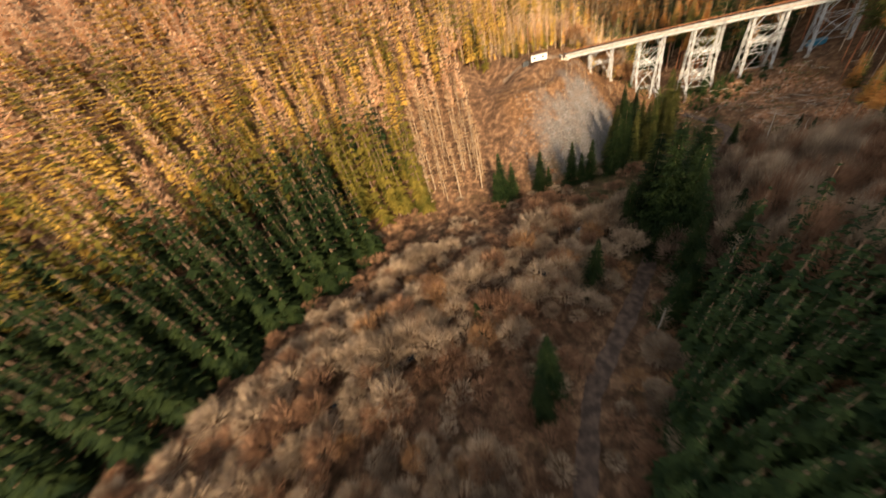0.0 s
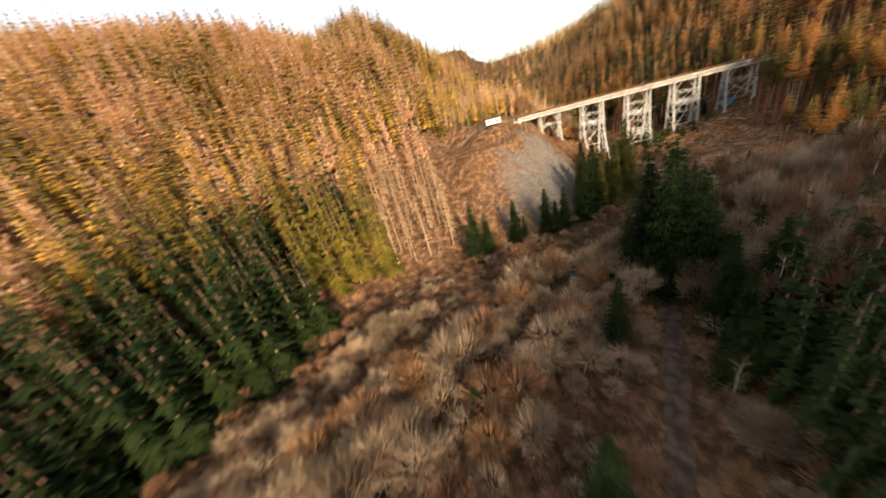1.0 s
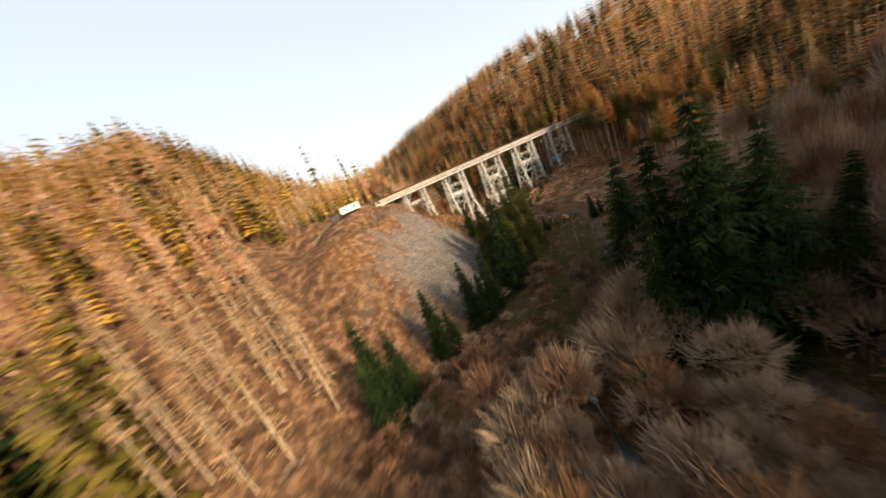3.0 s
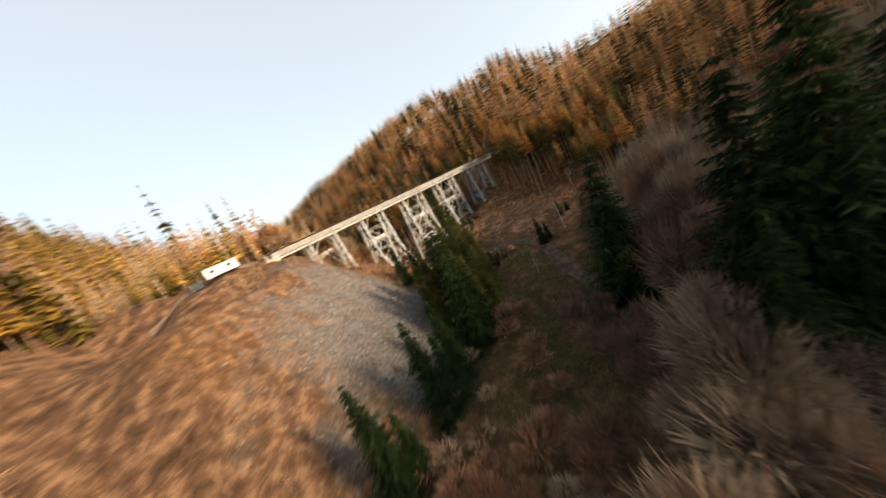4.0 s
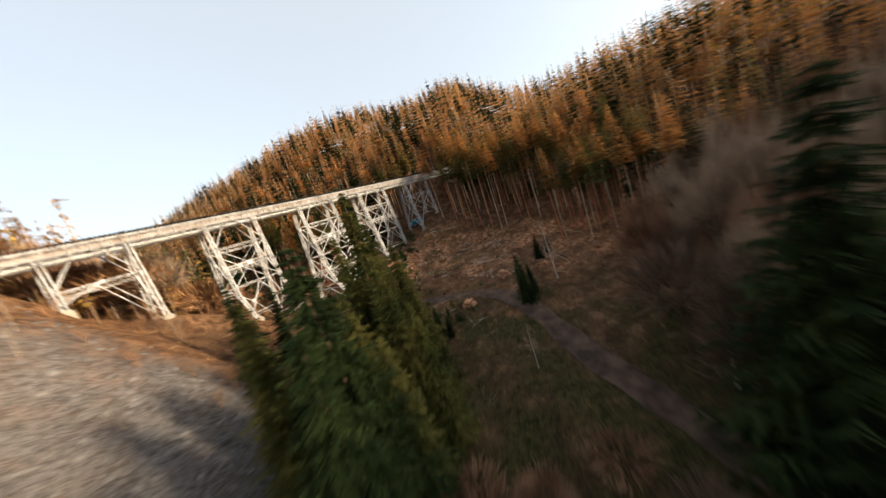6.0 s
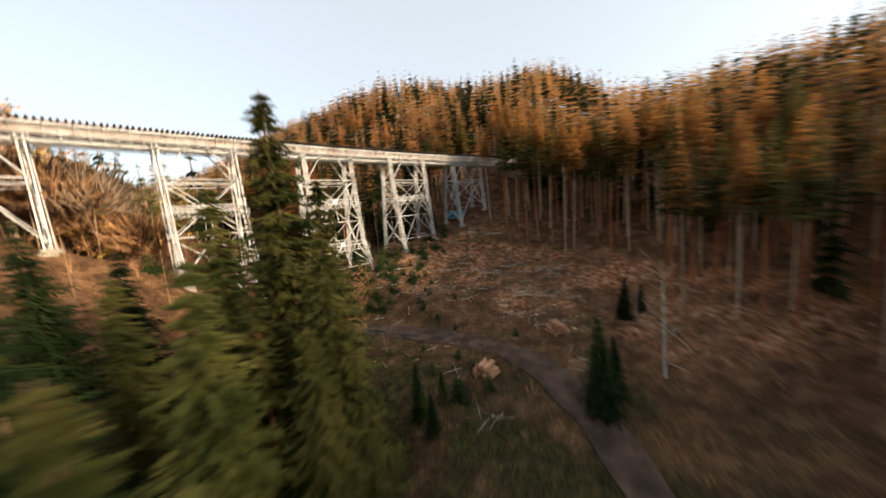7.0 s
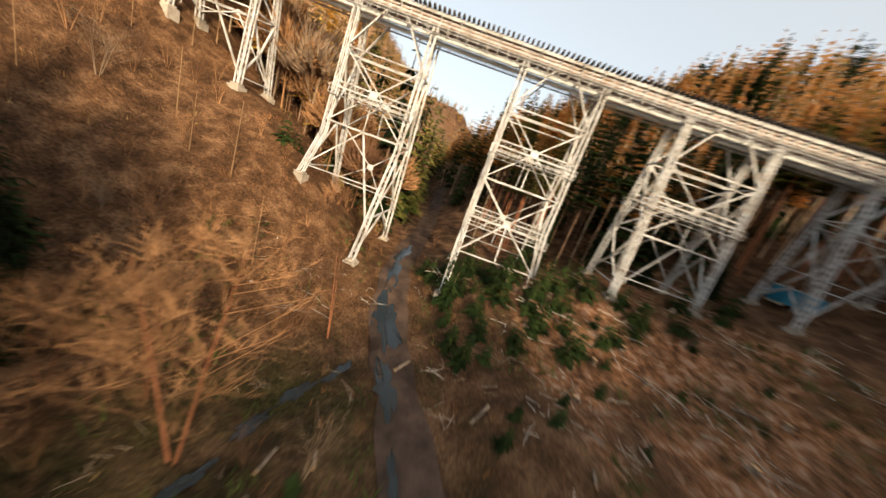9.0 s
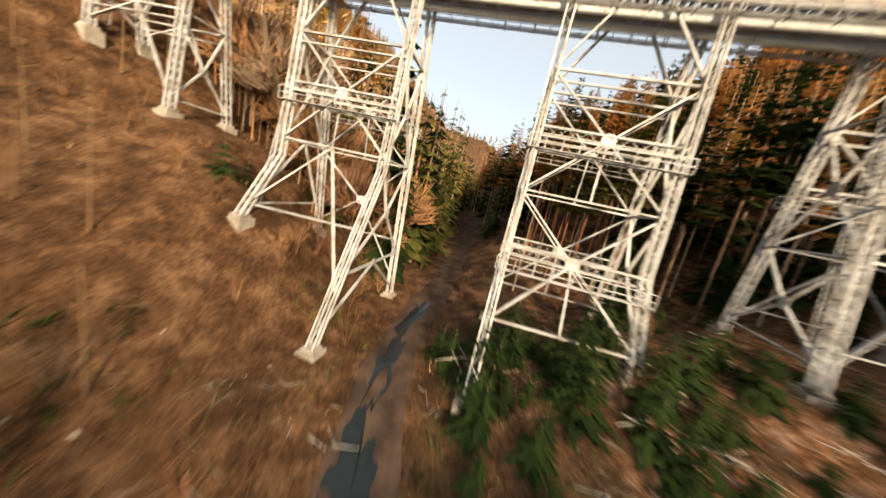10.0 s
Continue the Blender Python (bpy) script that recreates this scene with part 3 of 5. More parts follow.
def abutment(x, z0, inward):
    """Stone-faced concrete end block under the deck."""
    root = new("bridge_abutment")
    nb = across(x)
    axx = Vector((nb.y, -nb.x, 0)) * inward
    rot = pose(0, 0, 0, 0, 0, math.degrees(math.atan2(axx.y, axx.x)))
    tagged(root, "weathered concrete bridge abutment in the bank", "abutment")
    for nm, off, w, d, lo, hi in (("block", WIDE / 2, 6.4, 4.0, z0, 35.3), ("backwall", WIDE / 2, 6.4, 1.0, 35.3, 36.9)):
        bm = bmesh.new()
        c = deck(x, off, 0) - axx * (1.0 if nm == "block" else 2.6)
        bmesh.ops.create_cube(bm, size=1, matrix=Matrix.Translation((c.x, c.y, (lo + hi) / 2)) @ rot @ Matrix.Diagonal((d, w, hi - lo, 1)))
        bmesh.ops.bevel(bm, geom=bm.edges[:], offset=0.08, segments=1, affect="EDGES")
        me = bpy.data.meshes.new(nm)
        bm.to_mesh(me)
        bm.free()
        me.materials.append(M_CONCRETE)
        part(nm, me, root)
    return root


abutment(DECK_LEFT + 0.6, 28.0, 1)
abutment(DECK_RIGHT - 0.6, 26.0, -1)

# track on the bank beyond the deck
M_BALLAST = material("pale_ballast", (0.10, 0.07, 0.05), (0.20, 0.14, 0.10), 0.8, 0.95, 0.2, 0.5, 12.0)
bank_line = [tuple(deck(DECK_LEFT - k, WIDE / 2, 0).xy + Vector((-0.012, -0.012)) * k * k * 0.12) for k in range(0, 34, 4)]
tagged(ribbon("path", bank_line, 2.8, 0.2, M_BALLAST), "pale gravel track bed on top of the bank", "track bed", kind="structure")

# white hut beside the track
M_WHITE = material("white_sheet_metal", (0.60, 0.58, 0.55), (0.48, 0.455, 0.42), 0.6, 0.5, 0.08)
M_DARK = material("dark_glass", (0.015, 0.017, 0.02), (0.03, 0.03, 0.035), 1.0, 0.2, 0.1)
M_ROOFING = material("grey_roofing_felt", (0.35, 0.34, 0.33), (0.5, 0.48, 0.46), 0.8, 0.8, 0.1)
M_TARP = material("black_tarpaulin", (0.012, 0.014, 0.016), (0.03, 0.032, 0.035), 1.0, 0.5, 0.2)


def box_part(name, parent, c, size, mat, bevel=0.03, label=""):
    bm = bmesh.new()
    bmesh.ops.create_cube(bm, size=1, matrix=Matrix.Translation(c) @ Matrix.Diagonal((*size, 1)))
    if bevel:
        bmesh.ops.bevel(bm, geom=bm.edges[:], offset=bevel, segments=2, affect="EDGES")
    me = bpy.data.meshes.new(name)
    bm.to_mesh(me)
    bm.free()
    me.materials.append(mat)
    return part(name, me, parent, label)


hut = new("site_hut")
hut.matrix_basis = pose(81.5, 182.3, height(81.5, 182.3) + 0.3, 0, 0, -23)
tagged(hut, "white sheet-metal site hut with dark windows on the bank", "hut")
box_part("body", hut, (0, 0, 1.5), (8.2, 2.6, 2.6), M_WHITE)
box_part("roof", hut, (0, 0, 2.88), (8.5, 2.9, 0.16), M_ROOFING)
for wx in (-2.3, 2.0):
    w = box_part("window", hut, (wx, -1.31, 1.75), (1.15, 0.06, 0.85), M_DARK, 0.01, "dark window")
    box_part("window_frame", w, (wx, -1.335, 1.28), (1.3, 0.07, 0.09), M_WHITE, 0.01)
box_part("door", hut, (-0.3, -1.32, 1.2), (0.95, 0.06, 1.95), M_ROOFING, 0.01)
for wx in (-3.3, 0.0, 3.3):
    box_part("skid", hut, (wx, 0, 0.05), (0.3, 2.5, 0.32), M_CONCRETE)
tarp = new("covered_stack")
tarp.matrix_basis = pose(75.2, 185.4, height(75.2, 185.4) - 0.1, 0, 0, -23)
tagged(tarp, "dark tarpaulin-covered stack beside the white hut", "stack")
bm = bmesh.new()
bmesh.ops.create_cube(bm, size=1, matrix=Matrix.Translation((0, 0, 1.1)) @ Matrix.Diagonal((3.0, 2.2, 2.2, 1)))
bmesh.ops.subdivide_edges(bm, edges=bm.edges[:], cuts=4, use_grid_fill=True)
for v in bm.verts:
    v.co += Vector((noise.noise(v.co * 1.3), noise.noise(v.co * 1.3 + Vector((9, 0, 0))), noise.noise(v.co * 1.3 + Vector((0, 9, 0))))) * 0.28
me = bpy.data.meshes.new("tarpaulin")
bm.to_mesh(me)
bm.free()
me.materials.append(M_TARP)
part("tarpaulin", me, tarp)

# blue container under the last pier
M_BLUE = material("blue_container_paint", (0.01, 0.13, 0.22), (0.02, 0.18, 0.28), 0.7, 0.5, 0.1)
cont = new("storage_container")
cx, cy = 196.5, 139.6
cont.matrix_basis = pose(cx, cy, height(cx, cy) + 0.3, 0, 0, -25)
tagged(cont, "blue steel storage container under the bridge", "container")
box_part("body", cont, (0, 0, 1.3), (5.8, 2.4, 2.4), M_BLUE)
for k in range(14):
    box_part("rib", cont, (-2.7 + k * 0.415, -1.23, 1.3), (0.16, 0.06, 2.2), M_BLUE, 0)
for k in (-2.6, 2.6):
    box_part("corner_block", cont, (k, 0, 0.0), (0.3, 2.4, 0.5), M_CONCRETE, 0.01)

# ---- trees ----
class Shape:
    """Collects loose vertices and faces for one mesh."""
    def __init__(self):
        self.v, self.f = [], []

    def tube(self, pts, radii, sides=5):
        base = len(self.v)
        for (p, r) in zip(pts, radii):
            for k in range(sides):
                a = 2 * math.pi * k / sides
                self.v.append((p[0] + r * math.cos(a), p[1] + r * math.sin(a), p[2]))
        for i in range(len(pts) - 1):
            for k in range(sides):
                a, b = base + i * sides + k, base + i * sides + (k + 1) % sides
                self.f.append((a, b, b + sides, a + sides))

    def twig(self, a, b, w, taper=0.3):
        """A thin three-sided limb from a to b."""
        base = len(self.v)
        a, b = Vector(a), Vector(b)
        d = (b - a).normalized()
        u = d.orthogonal().normalized()
        t = d.cross(u)
        for p, r in ((a, w), (b, w * taper)):
            for k in range(3):
                an = 2.0944 * k
                q = p + u * (r * math.cos(an)) + t * (r * math.sin(an))
                self.v.append(tuple(q))
        for k in range(3):
            k2 = (k + 1) % 3
            self.f.append((base + k, base + k2, base + 3 + k2, base + 3 + k))

    def tri(self, a, b, c):
        base = len(self.v)
        self.v += [tuple(a), tuple(b), tuple(c)]
        self.f.append((base, base + 1, base + 2))


def spruce_shapes(rng, h, r, bare, whorls, per, sprays, droop=0.35, lush=0.26, girth=0.013, blade=0.35):
    """Trunk and crown of a spruce: whorls of drooping boughs, each with side sprays."""
    trunk, crown = Shape(), Shape()
    trunk.tube([(0, 0, -1.0), (0, 0, h * 0.5), (0, 0, h * 0.98)], [h * girth, h * girth * 0.62, 0.02], 5)
    for w in range(whorls):
        k = (w + rng.uniform(-0.4, 0.4)) / whorls
        z = h * (bare + (1 - bare) * max(k, 0))
        reach = r * (1 - max(k, 0)) ** 0.8 * rng.uniform(0.75, 1.15) + 0.18
        n = max(4, int(per * (1.0 - 0.4 * k)))
        off = rng.uniform(0, 6.28)
        for b in range(n):
            a = off + 6.283 * b / n + rng.uniform(-0.25, 0.25)
            ca, sa = math.cos(a), math.sin(a)
            L = reach * rng.uniform(0.7, 1.15)
            dz = -droop * L * rng.uniform(0.4, 1.5) + rng.uniform(-0.25, 0.25)
            wd = max(0.16, L * lush)
            p0 = Vector((ca * 0.05, sa * 0.05, z + 0.12 * L))
            p2 = Vector((ca * L, sa * L, z + dz))
            pm = (p0 + p2) / 2 + Vector((0, 0, 0.07 * L))
            sd = Vector((-sa, ca, 0))
            crown.tri(p0, pm - sd * wd - Vector((0, 0, wd * 0.5)), p2)
            crown.tri(p0, p2, pm + sd * wd - Vector((0, 0, wd * 0.5)))
            for s in range(sprays):
                q = rng.uniform(0.25, 1.0)
                c = p0.lerp(p2, q) + Vector((0, 0, rng.uniform(-0.1, 0.1)))
                e = rng.choice((-1, 1)) * (1.15 - q * 0.6) * wd * rng.uniform(0.9, 1.9)
                tip = c + sd * e + Vector((ca, sa, 0)) * abs(e) * 0.7 + Vector((0, 0, -abs(e) * rng.uniform(0.25, 0.9)))
                g = Vector((ca, sa, -0.2)) * wd * blade
                crown.tri(c - g, tip, c + g)
    return trunk, crown


def feathered_spruce(rng, h, r, bare, whorls, per, pairs, droop=0.4, girth=0.011, tuft=0.36):
    """Trunk and crown of a spruce seen from near: sagging boughs with paired hanging side twigs."""
    trunk, crown = Shape(), Shape()
    trunk.tube([(0, 0, -1.0), (0, 0, h * 0.5), (0, 0, h * 0.99)], [h * girth, h * girth * 0.6, 0.02], 6)
    down = Vector((0, 0, -1))
    for w in range(whorls):
        k = min(max((w + rng.uniform(-0.45, 0.45)) / whorls, 0), 0.995)
        z = h * (bare + (1 - bare) * k)
        reach = r * (1 - k) ** 0.75 * rng.uniform(0.75, 1.15) + 0.22
        n = max(4, int(per * (1.0 - 0.35 * k)))
        off = rng.uniform(0, 6.28)
        for b in range(n):
            a = off + 6.283 * b / n + rng.uniform(-0.35, 0.35)
            out, sd = Vector((math.cos(a), math.sin(a), 0)), Vector((-math.sin(a), math.cos(a), 0))
            L = reach * rng.uniform(0.6, 1.15)
            sag = droop * L * rng.uniform(0.5, 1.4)
            crown.tri(out * 0.05 + Vector((0, 0, z + 0.1)), out * 0.05 + Vector((0, 0, z)), out * L + Vector((0, 0, z - sag)))
            for p in range(pairs):
                q = 0.12 + 0.88 * (p + rng.random()) / pairs
                c = out * (L * q) + Vector((0, 0, z - sag * q ** 0.7 + 0.12 * L * q * q))
                ln = L * tuft * (1.1 - 0.6 * q) * rng.uniform(0.7, 1.25) + 0.14
                for sg in (-1, 1):
                    d = out * rng.uniform(0.4, 1.0) + sd * (sg * rng.uniform(0.5, 0.95)) + down * rng.uniform(0.15, 0.7)
                    g = (out + down * rng.uniform(-0.6, 0.6)) * (ln * 0.17)
                    crown.tri(c - g, c + d * ln, c + g)
                g = sd * (ln * 0.22)
                crown.tri(c - g, c + (out * 0.3 + down) * (ln * rng.uniform(0.5, 1.0)), c + g)
    return trunk, crown


def larch_shapes(rng, h, r, bare, boughs, tufts, size=1.0):
    """Tall trunk, bare below, with a loose feathery crown."""
    trunk, crown = Shape(), Shape()
    lean = rng.uniform(-0.02, 0.02) * h
    trunk.tube([(0, 0, -1.5), (lean * 0.4, 0, h * 0.5), (lean, 0, h)], [h * 0.0095, h * 0.007, 0.03], 5)
    for b in range(boughs):
        k = rng.random() ** 0.9
        z = h * (bare + (1 - bare) * k)
        a = rng.uniform(0, 6.283)
        L = (r * (1 - k) ** 0.7 * rng.uniform(0.5, 1.2) + 0.25) * (0.35 if k < 0.08 else 1)
        c0 = Vector((lean * z / h, 0, z))
        c1 = c0 + Vector((math.cos(a) * L, math.sin(a) * L, L * rng.uniform(-0.25, 0.15)))
        for t in range(tufts):
            q = rng.uniform(0.2, 1.05)
            c = c0.lerp(c1, q)
            s = rng.uniform(0.25, 0.65) * size
            d = Vector((rng.uniform(-1, 1), rng.uniform(-1, 1), rng.uniform(-1.0, 0.4)))
            e = Vector((rng.uniform(-1, 1), rng.uniform(-1, 1), rng.uniform(-0.5, 0.5)))
            crown.tri(c, c + d * s * 1.5, c + e * s * 0.8)
        crown.tri(c0, c1 + Vector((0, 0, 0.06)), c1 - Vector((0, 0, 0.06)))
    return trunk, crown


def bare_shapes(rng, h, spread, stems, limbs, twigs, w=0.07, fuzz=1):
    """A leafless broadleaf tree or bush: stems, limbs and twigs."""
    trunk, crown = Shape(), Shape()
    for s in range(stems):
        a = rng.uniform(0, 6.283)
        out = spread * (0.12 if stems == 1 else 0.45) * rng.uniform(0.4, 1.0)
        hs = h * rng.uniform(0.75, 1.0)
        top = Vector((math.cos(a) * out, math.sin(a) * out, hs))
        if stems == 1:
            trunk.tube([(0, 0, -0.5), tuple(top * 0.5), tuple(top)], [w * h / 7, w * h / 10, 0.02], 5)
        else:
            trunk.twig((0, 0, -0.5), top * 0.5 + Vector((0, 0, 0.02 * h)), w * h / 6, 0.6)
            trunk.twig(top * 0.5 + Vector((0, 0, 0.02 * h)), top, w * h / 10, 0.2)
        for b in range(limbs):
            k = rng.uniform(0.25, 0.95)
            p = top * k
            an = rng.uniform(0, 6.283)
            L = spread * rng.uniform(0.35, 0.75) * (1.1 - 0.55 * k)
            q = p + Vector((math.cos(an) * L, math.sin(an) * L, L * rng.uniform(0.5, 1.3)))
            crown.twig(p, q, w * 0.32 * h / 8, 0.4)
            for t in range(twigs):
                k2 = rng.uniform(0.3, 1.0)
                c = p.lerp(q, k2)
                l2 = L * rng.uniform(0.25, 0.6)
                d = Vector((rng.uniform(-1, 1), rng.uniform(-1, 1), rng.uniform(-0.1, 1.1))).normalized() * l2
                side_ = d.orthogonal().normalized() * (w * 0.22 * max(h, 5) / 8)
                crown.tri(c - side_, c + side_, c + d)
                for _ in range(fuzz):
                    c2 = c + d * rng.uniform(0.2, 0.8)
                    d2 = (d.normalized() + Vector((rng.uniform(-1, 1), rng.uniform(-1, 1), rng.uniform(-0.4, 1)))).normalized() * (l2 * 0.6)
                    crown.tri(c2 - side_ * 0.8, c2 + side_ * 0.8, c2 + d2)
    return trunk, crown


def domed_shapes(rng, h, r, n, stems=1, blade=0.11):
    """A leafless tree or bush whose fine twigs end in a rounded, uneven crown."""
    trunk, crown = Shape(), Shape()
    mid = h * 0.58
    lobes = [(rng.uniform(0, 6.283), rng.uniform(0.1, 0.5), rng.uniform(0.75, 1.15)) for _ in range(5)]
    for s in range(stems):
        a = rng.uniform(0, 6.283)
        foot = Vector((math.cos(a), math.sin(a), 0)) * (0.12 * r if stems > 1 else 0)
        top = Vector((rng.uniform(-0.1, 0.1) * r, rng.uniform(-0.1, 0.1) * r, mid))
        trunk.twig(foot - Vector((0, 0, 0.5)), top, h * 0.014, 0.6)
        for b in range(7):
            an, up = rng.uniform(0, 6.283), rng.uniform(0.1, 1.0)
            q = Vector((math.cos(an) * r * 0.72, math.sin(an) * r * 0.72, mid + up * h * 0.33))
            trunk.twig(foot.lerp(top, rng.uniform(0.45, 1.0)), q, h * 0.006, 0.35)
    for k in range(n):
        an, ce = rng.uniform(0, 6.283), rng.uniform(-0.25, 1.0)
        flat = math.sqrt(max(0.0, 1 - ce * ce))
        bulge = 0.8 + 0.25 * max(math.cos(an - la) * lw for la, lw, _ in lobes) + 0.12 * math.sin(3 * an + 7 * ce)
        d = Vector((math.cos(an) * flat * r, math.sin(an) * flat * r, ce * h * 0.42)) * bulge
        c0 = Vector((0, 0, mid)) + d * rng.uniform(0.45, 0.8)
        c1 = Vector((0, 0, mid)) + d * rng.uniform(0.9, 1.08) + Vector((rng.uniform(-0.1, 0.1) * r, rng.uniform(-0.1, 0.1) * r, rng.uniform(0, 0.1) * h))
        w = (c1 - c0).orthogonal().normalized() * (blade * r * rng.uniform(0.2, 0.5))
        w.rotate(Matrix.Rotation(rng.uniform(0, 3.14), 3, (c1 - c0).normalized()))
        crown.tri(c0 - w, c0 + w, c1)
        c2 = c0.lerp(c1, 0.4)
        crown.tri(c2 - w * 0.7, c2 + w * 0.7, c2 + (c1 - c0) * 0.7 + Vector((rng.uniform(-0.18, 0.18) * r, rng.uniform(-0.18, 0.18) * r, rng.uniform(-0.05, 0.15) * h)))
    return trunk, crown


RNG = random.Random(11)
KINDS = {}


def kind(name, makers, trunk_mat, crown_mat):
    made = []
    for t, c in makers:
        made.append((mesh_of(name + "_trunk", t.v, t.f, trunk_mat), mesh_of(name + "_crown", c.v, c.f, crown_mat), t, c))
    KINDS[name] = made


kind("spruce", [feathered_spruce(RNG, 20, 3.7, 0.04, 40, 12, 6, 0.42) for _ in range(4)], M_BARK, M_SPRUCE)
kind("olive_spruce", [feathered_spruce(RNG, 20, 3.3, 0.05, 54, 12, 11, 0.45, 0.011, 0.27) for _ in range(3)], M_BARK, M_MIDGREEN)
kind("larch", [spruce_shapes(RNG, 25, 2.1, RNG.uniform(0.58, 0.70), 22, 9, 4, -0.1, 0.26, 0.0064) for _ in range(5)], M_PALEBARK, M_LARCH)
kind("pine", [spruce_shapes(RNG, 24, 2.2, 0.55, 22, 9, 4, -0.05, 0.26, 0.007) for _ in range(4)], M_REDBARK, M_MIDGREEN)
kind("birch", [bare_shapes(RNG, 14, 4.2, 1, 26, 9, 0.085, 2) for _ in range(3)], M_BIRCH, M_TWIG)
kind("sapling", [bare_shapes(RNG, 6, 1.6, 1, 20, 7, 0.06, 1) for _ in range(3)], M_PALEBARK, M_TWIG)
kind("young_spruce", [spruce_shapes(RNG, 20, 7.0, 0.02, 10, 9, 5, 0.3, 0.2) for _ in range(3)], M_BARK, M_YOUNG)
kind("copper_bush", [bare_shapes(RNG, 5.0, 3.6, 5, 9, 8, 0.06, 2) for _ in range(4)], M_GINGER, M_GINGER)
kind("copper_tree", [bare_shapes(RNG, 10, 4.6, 2, 26, 12, 0.048, 2) for _ in range(3)], M_REDBARK, M_GINGER)
kind("bare_tree", [domed_shapes(RNG, 10, 4.6, 900, 2, 0.045) for _ in range(4)], M_TWIG, M_TWIG)
kind("bush", [domed_shapes(RNG, 4.5, 2.9, 560, 4, 0.045) for _ in range(4)], M_RUSSET, M_RUSSET)
LABELS = {
    "spruce": ("dark green spruce with drooping boughs", "conifer tree"),
    "olive_spruce": ("mid-green spruce with dense drooping boughs", "conifer tree"),
    "larch": ("tall orange autumn larch with a long bare trunk", "larch tree"),
    "pine": ("tall green pine with a bare lower trunk", "pine tree"),
    "sapling": ("clump of pale leafless saplings on the bank", "sapling"),
    "young_spruce": ("low bushy young green spruce on the felled slope", "conifer tree"),
    "copper_bush": ("copper-coloured leafless bush beside the track", "bush"),
    "copper_tree": ("sunlit coppery leafless tree beside the brook", "bare tree"),
    "birch": ("leafless birch with white bark", "birch tree"),
    "bare_tree": ("grey leafless tree with spreading twigs", "bare tree"),
    "bush": ("russet leafless bush on the valley floor", "bush"),
}


def plant(name, x, y, scale=1.0, tall=1.0, variant=None, sink=0.0, wide=1.0):
    """One tree as a thing of its own, standing on the ground."""
    v = RNG.randrange(len(KINDS[name])) if variant is None else variant
    turn = RNG.uniform(0, 360)
    m = Matrix.Translation((x, y, height(x, y) - 0.2 - sink)) @ pose(0, 0, 0, RNG.uniform(-2, 2), RNG.uniform(-2, 2), turn)
    root = new(name.replace("olive_", "").replace("copper_", "").replace("young_", ""))
    root.matrix_basis = m @ Matrix.Diagonal((scale * wide, scale * wide, scale * tall, 1))
    tagged(root, LABELS[name][0], LABELS[name][1], "bushes of the valley" if name.endswith("bush") else "trees of the valley")
    for nm, me in (("trunk", KINDS[name][v][0]), ("crown", KINDS[name][v][1])):
        p = new(nm, me)
        p.parent = root
    return root


def wood(obname, label, category, spots):
    """Many far trees joined in one object; spots: (kind index in a list of (Shape, material slot)...)."""
    verts, faces, mats, slots = [], [], [], []
    count = 0
    grounds = land(np.array([q[1] for q in spots]), np.array([q[2] for q in spots])) - 0.3
    for (shapes, x, y, sc, tall), z in zip(spots, grounds):
        a = RNG.uniform(0, 6.283)
        ca, sa = math.cos(a) * sc, math.sin(a) * sc
        for shape, mat in shapes:
            arr, loops, totals = shape
            if mat not in mats:
                mats.append(mat)
            w = np.empty_like(arr)
            w[:, 0] = arr[:, 0] * ca - arr[:, 1] * sa + x
            w[:, 1] = arr[:, 0] * sa + arr[:, 1] * ca + y
            w[:, 2] = arr[:, 2] * sc * tall + z
            verts.append(w)
            faces.append((loops + count, totals, mats.index(mat)))
            count += len(arr)
    me = bpy.data.meshes.new(obname)
    v = np.concatenate(verts)
    lp = np.concatenate([f[0] for f in faces])
    tt = np.concatenate([f[1] for f in faces])
    mi = np.concatenate([np.full(len(f[1]), f[2]) for f in faces])
    me.vertices.add(len(v))
    me.vertices.foreach_set("co", v.astype(np.float32).ravel())
    me.loops.add(len(lp))
    me.loops.foreach_set("vertex_index", lp.astype(np.int32))
    me.polygons.add(len(tt))
    me.polygons.foreach_set("loop_start", np.concatenate([[0], np.cumsum(tt)[:-1]]).astype(np.int32))
    for mt in mats:
        me.materials.append(mt)
    me.polygons.foreach_set("material_index", mi.astype(np.int32))
    me.update(calc_edges=True)
    me.validate()
    return tagged(new(obname, me), label, category, kind="stuff")


def packed(shape):
    arr = np.array(shape.v, float)
    loops = np.concatenate([np.array(f) for f in shape.f])
    totals = np.array([len(f) for f in shape.f])
    return arr, loops, totals


def far_kind(makers, trunk_mat, crown_mat):
    return [[(packed(t), trunk_mat), (packed(c), crown_mat)] for t, c in makers]


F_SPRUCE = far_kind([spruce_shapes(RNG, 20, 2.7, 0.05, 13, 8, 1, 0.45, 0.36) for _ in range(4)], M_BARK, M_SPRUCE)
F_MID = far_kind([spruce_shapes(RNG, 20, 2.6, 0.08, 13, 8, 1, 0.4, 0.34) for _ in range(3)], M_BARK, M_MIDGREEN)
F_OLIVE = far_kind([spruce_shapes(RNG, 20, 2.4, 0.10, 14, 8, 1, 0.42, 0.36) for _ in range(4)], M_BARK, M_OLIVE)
F_GOLD = far_kind([spruce_shapes(RNG, 20, 2.2, 0.22, 15, 7, 1, 0.3, 0.30, 0.008) for _ in range(4)], M_BARK, M_GOLD)
F_LARCH = far_kind([spruce_shapes(RNG, 25, 2.1, RNG.uniform(0.38, 0.52), 13, 7, 1, -0.1, 0.40, 0.006) for _ in range(4)], M_PALEBARK, M_LARCH)
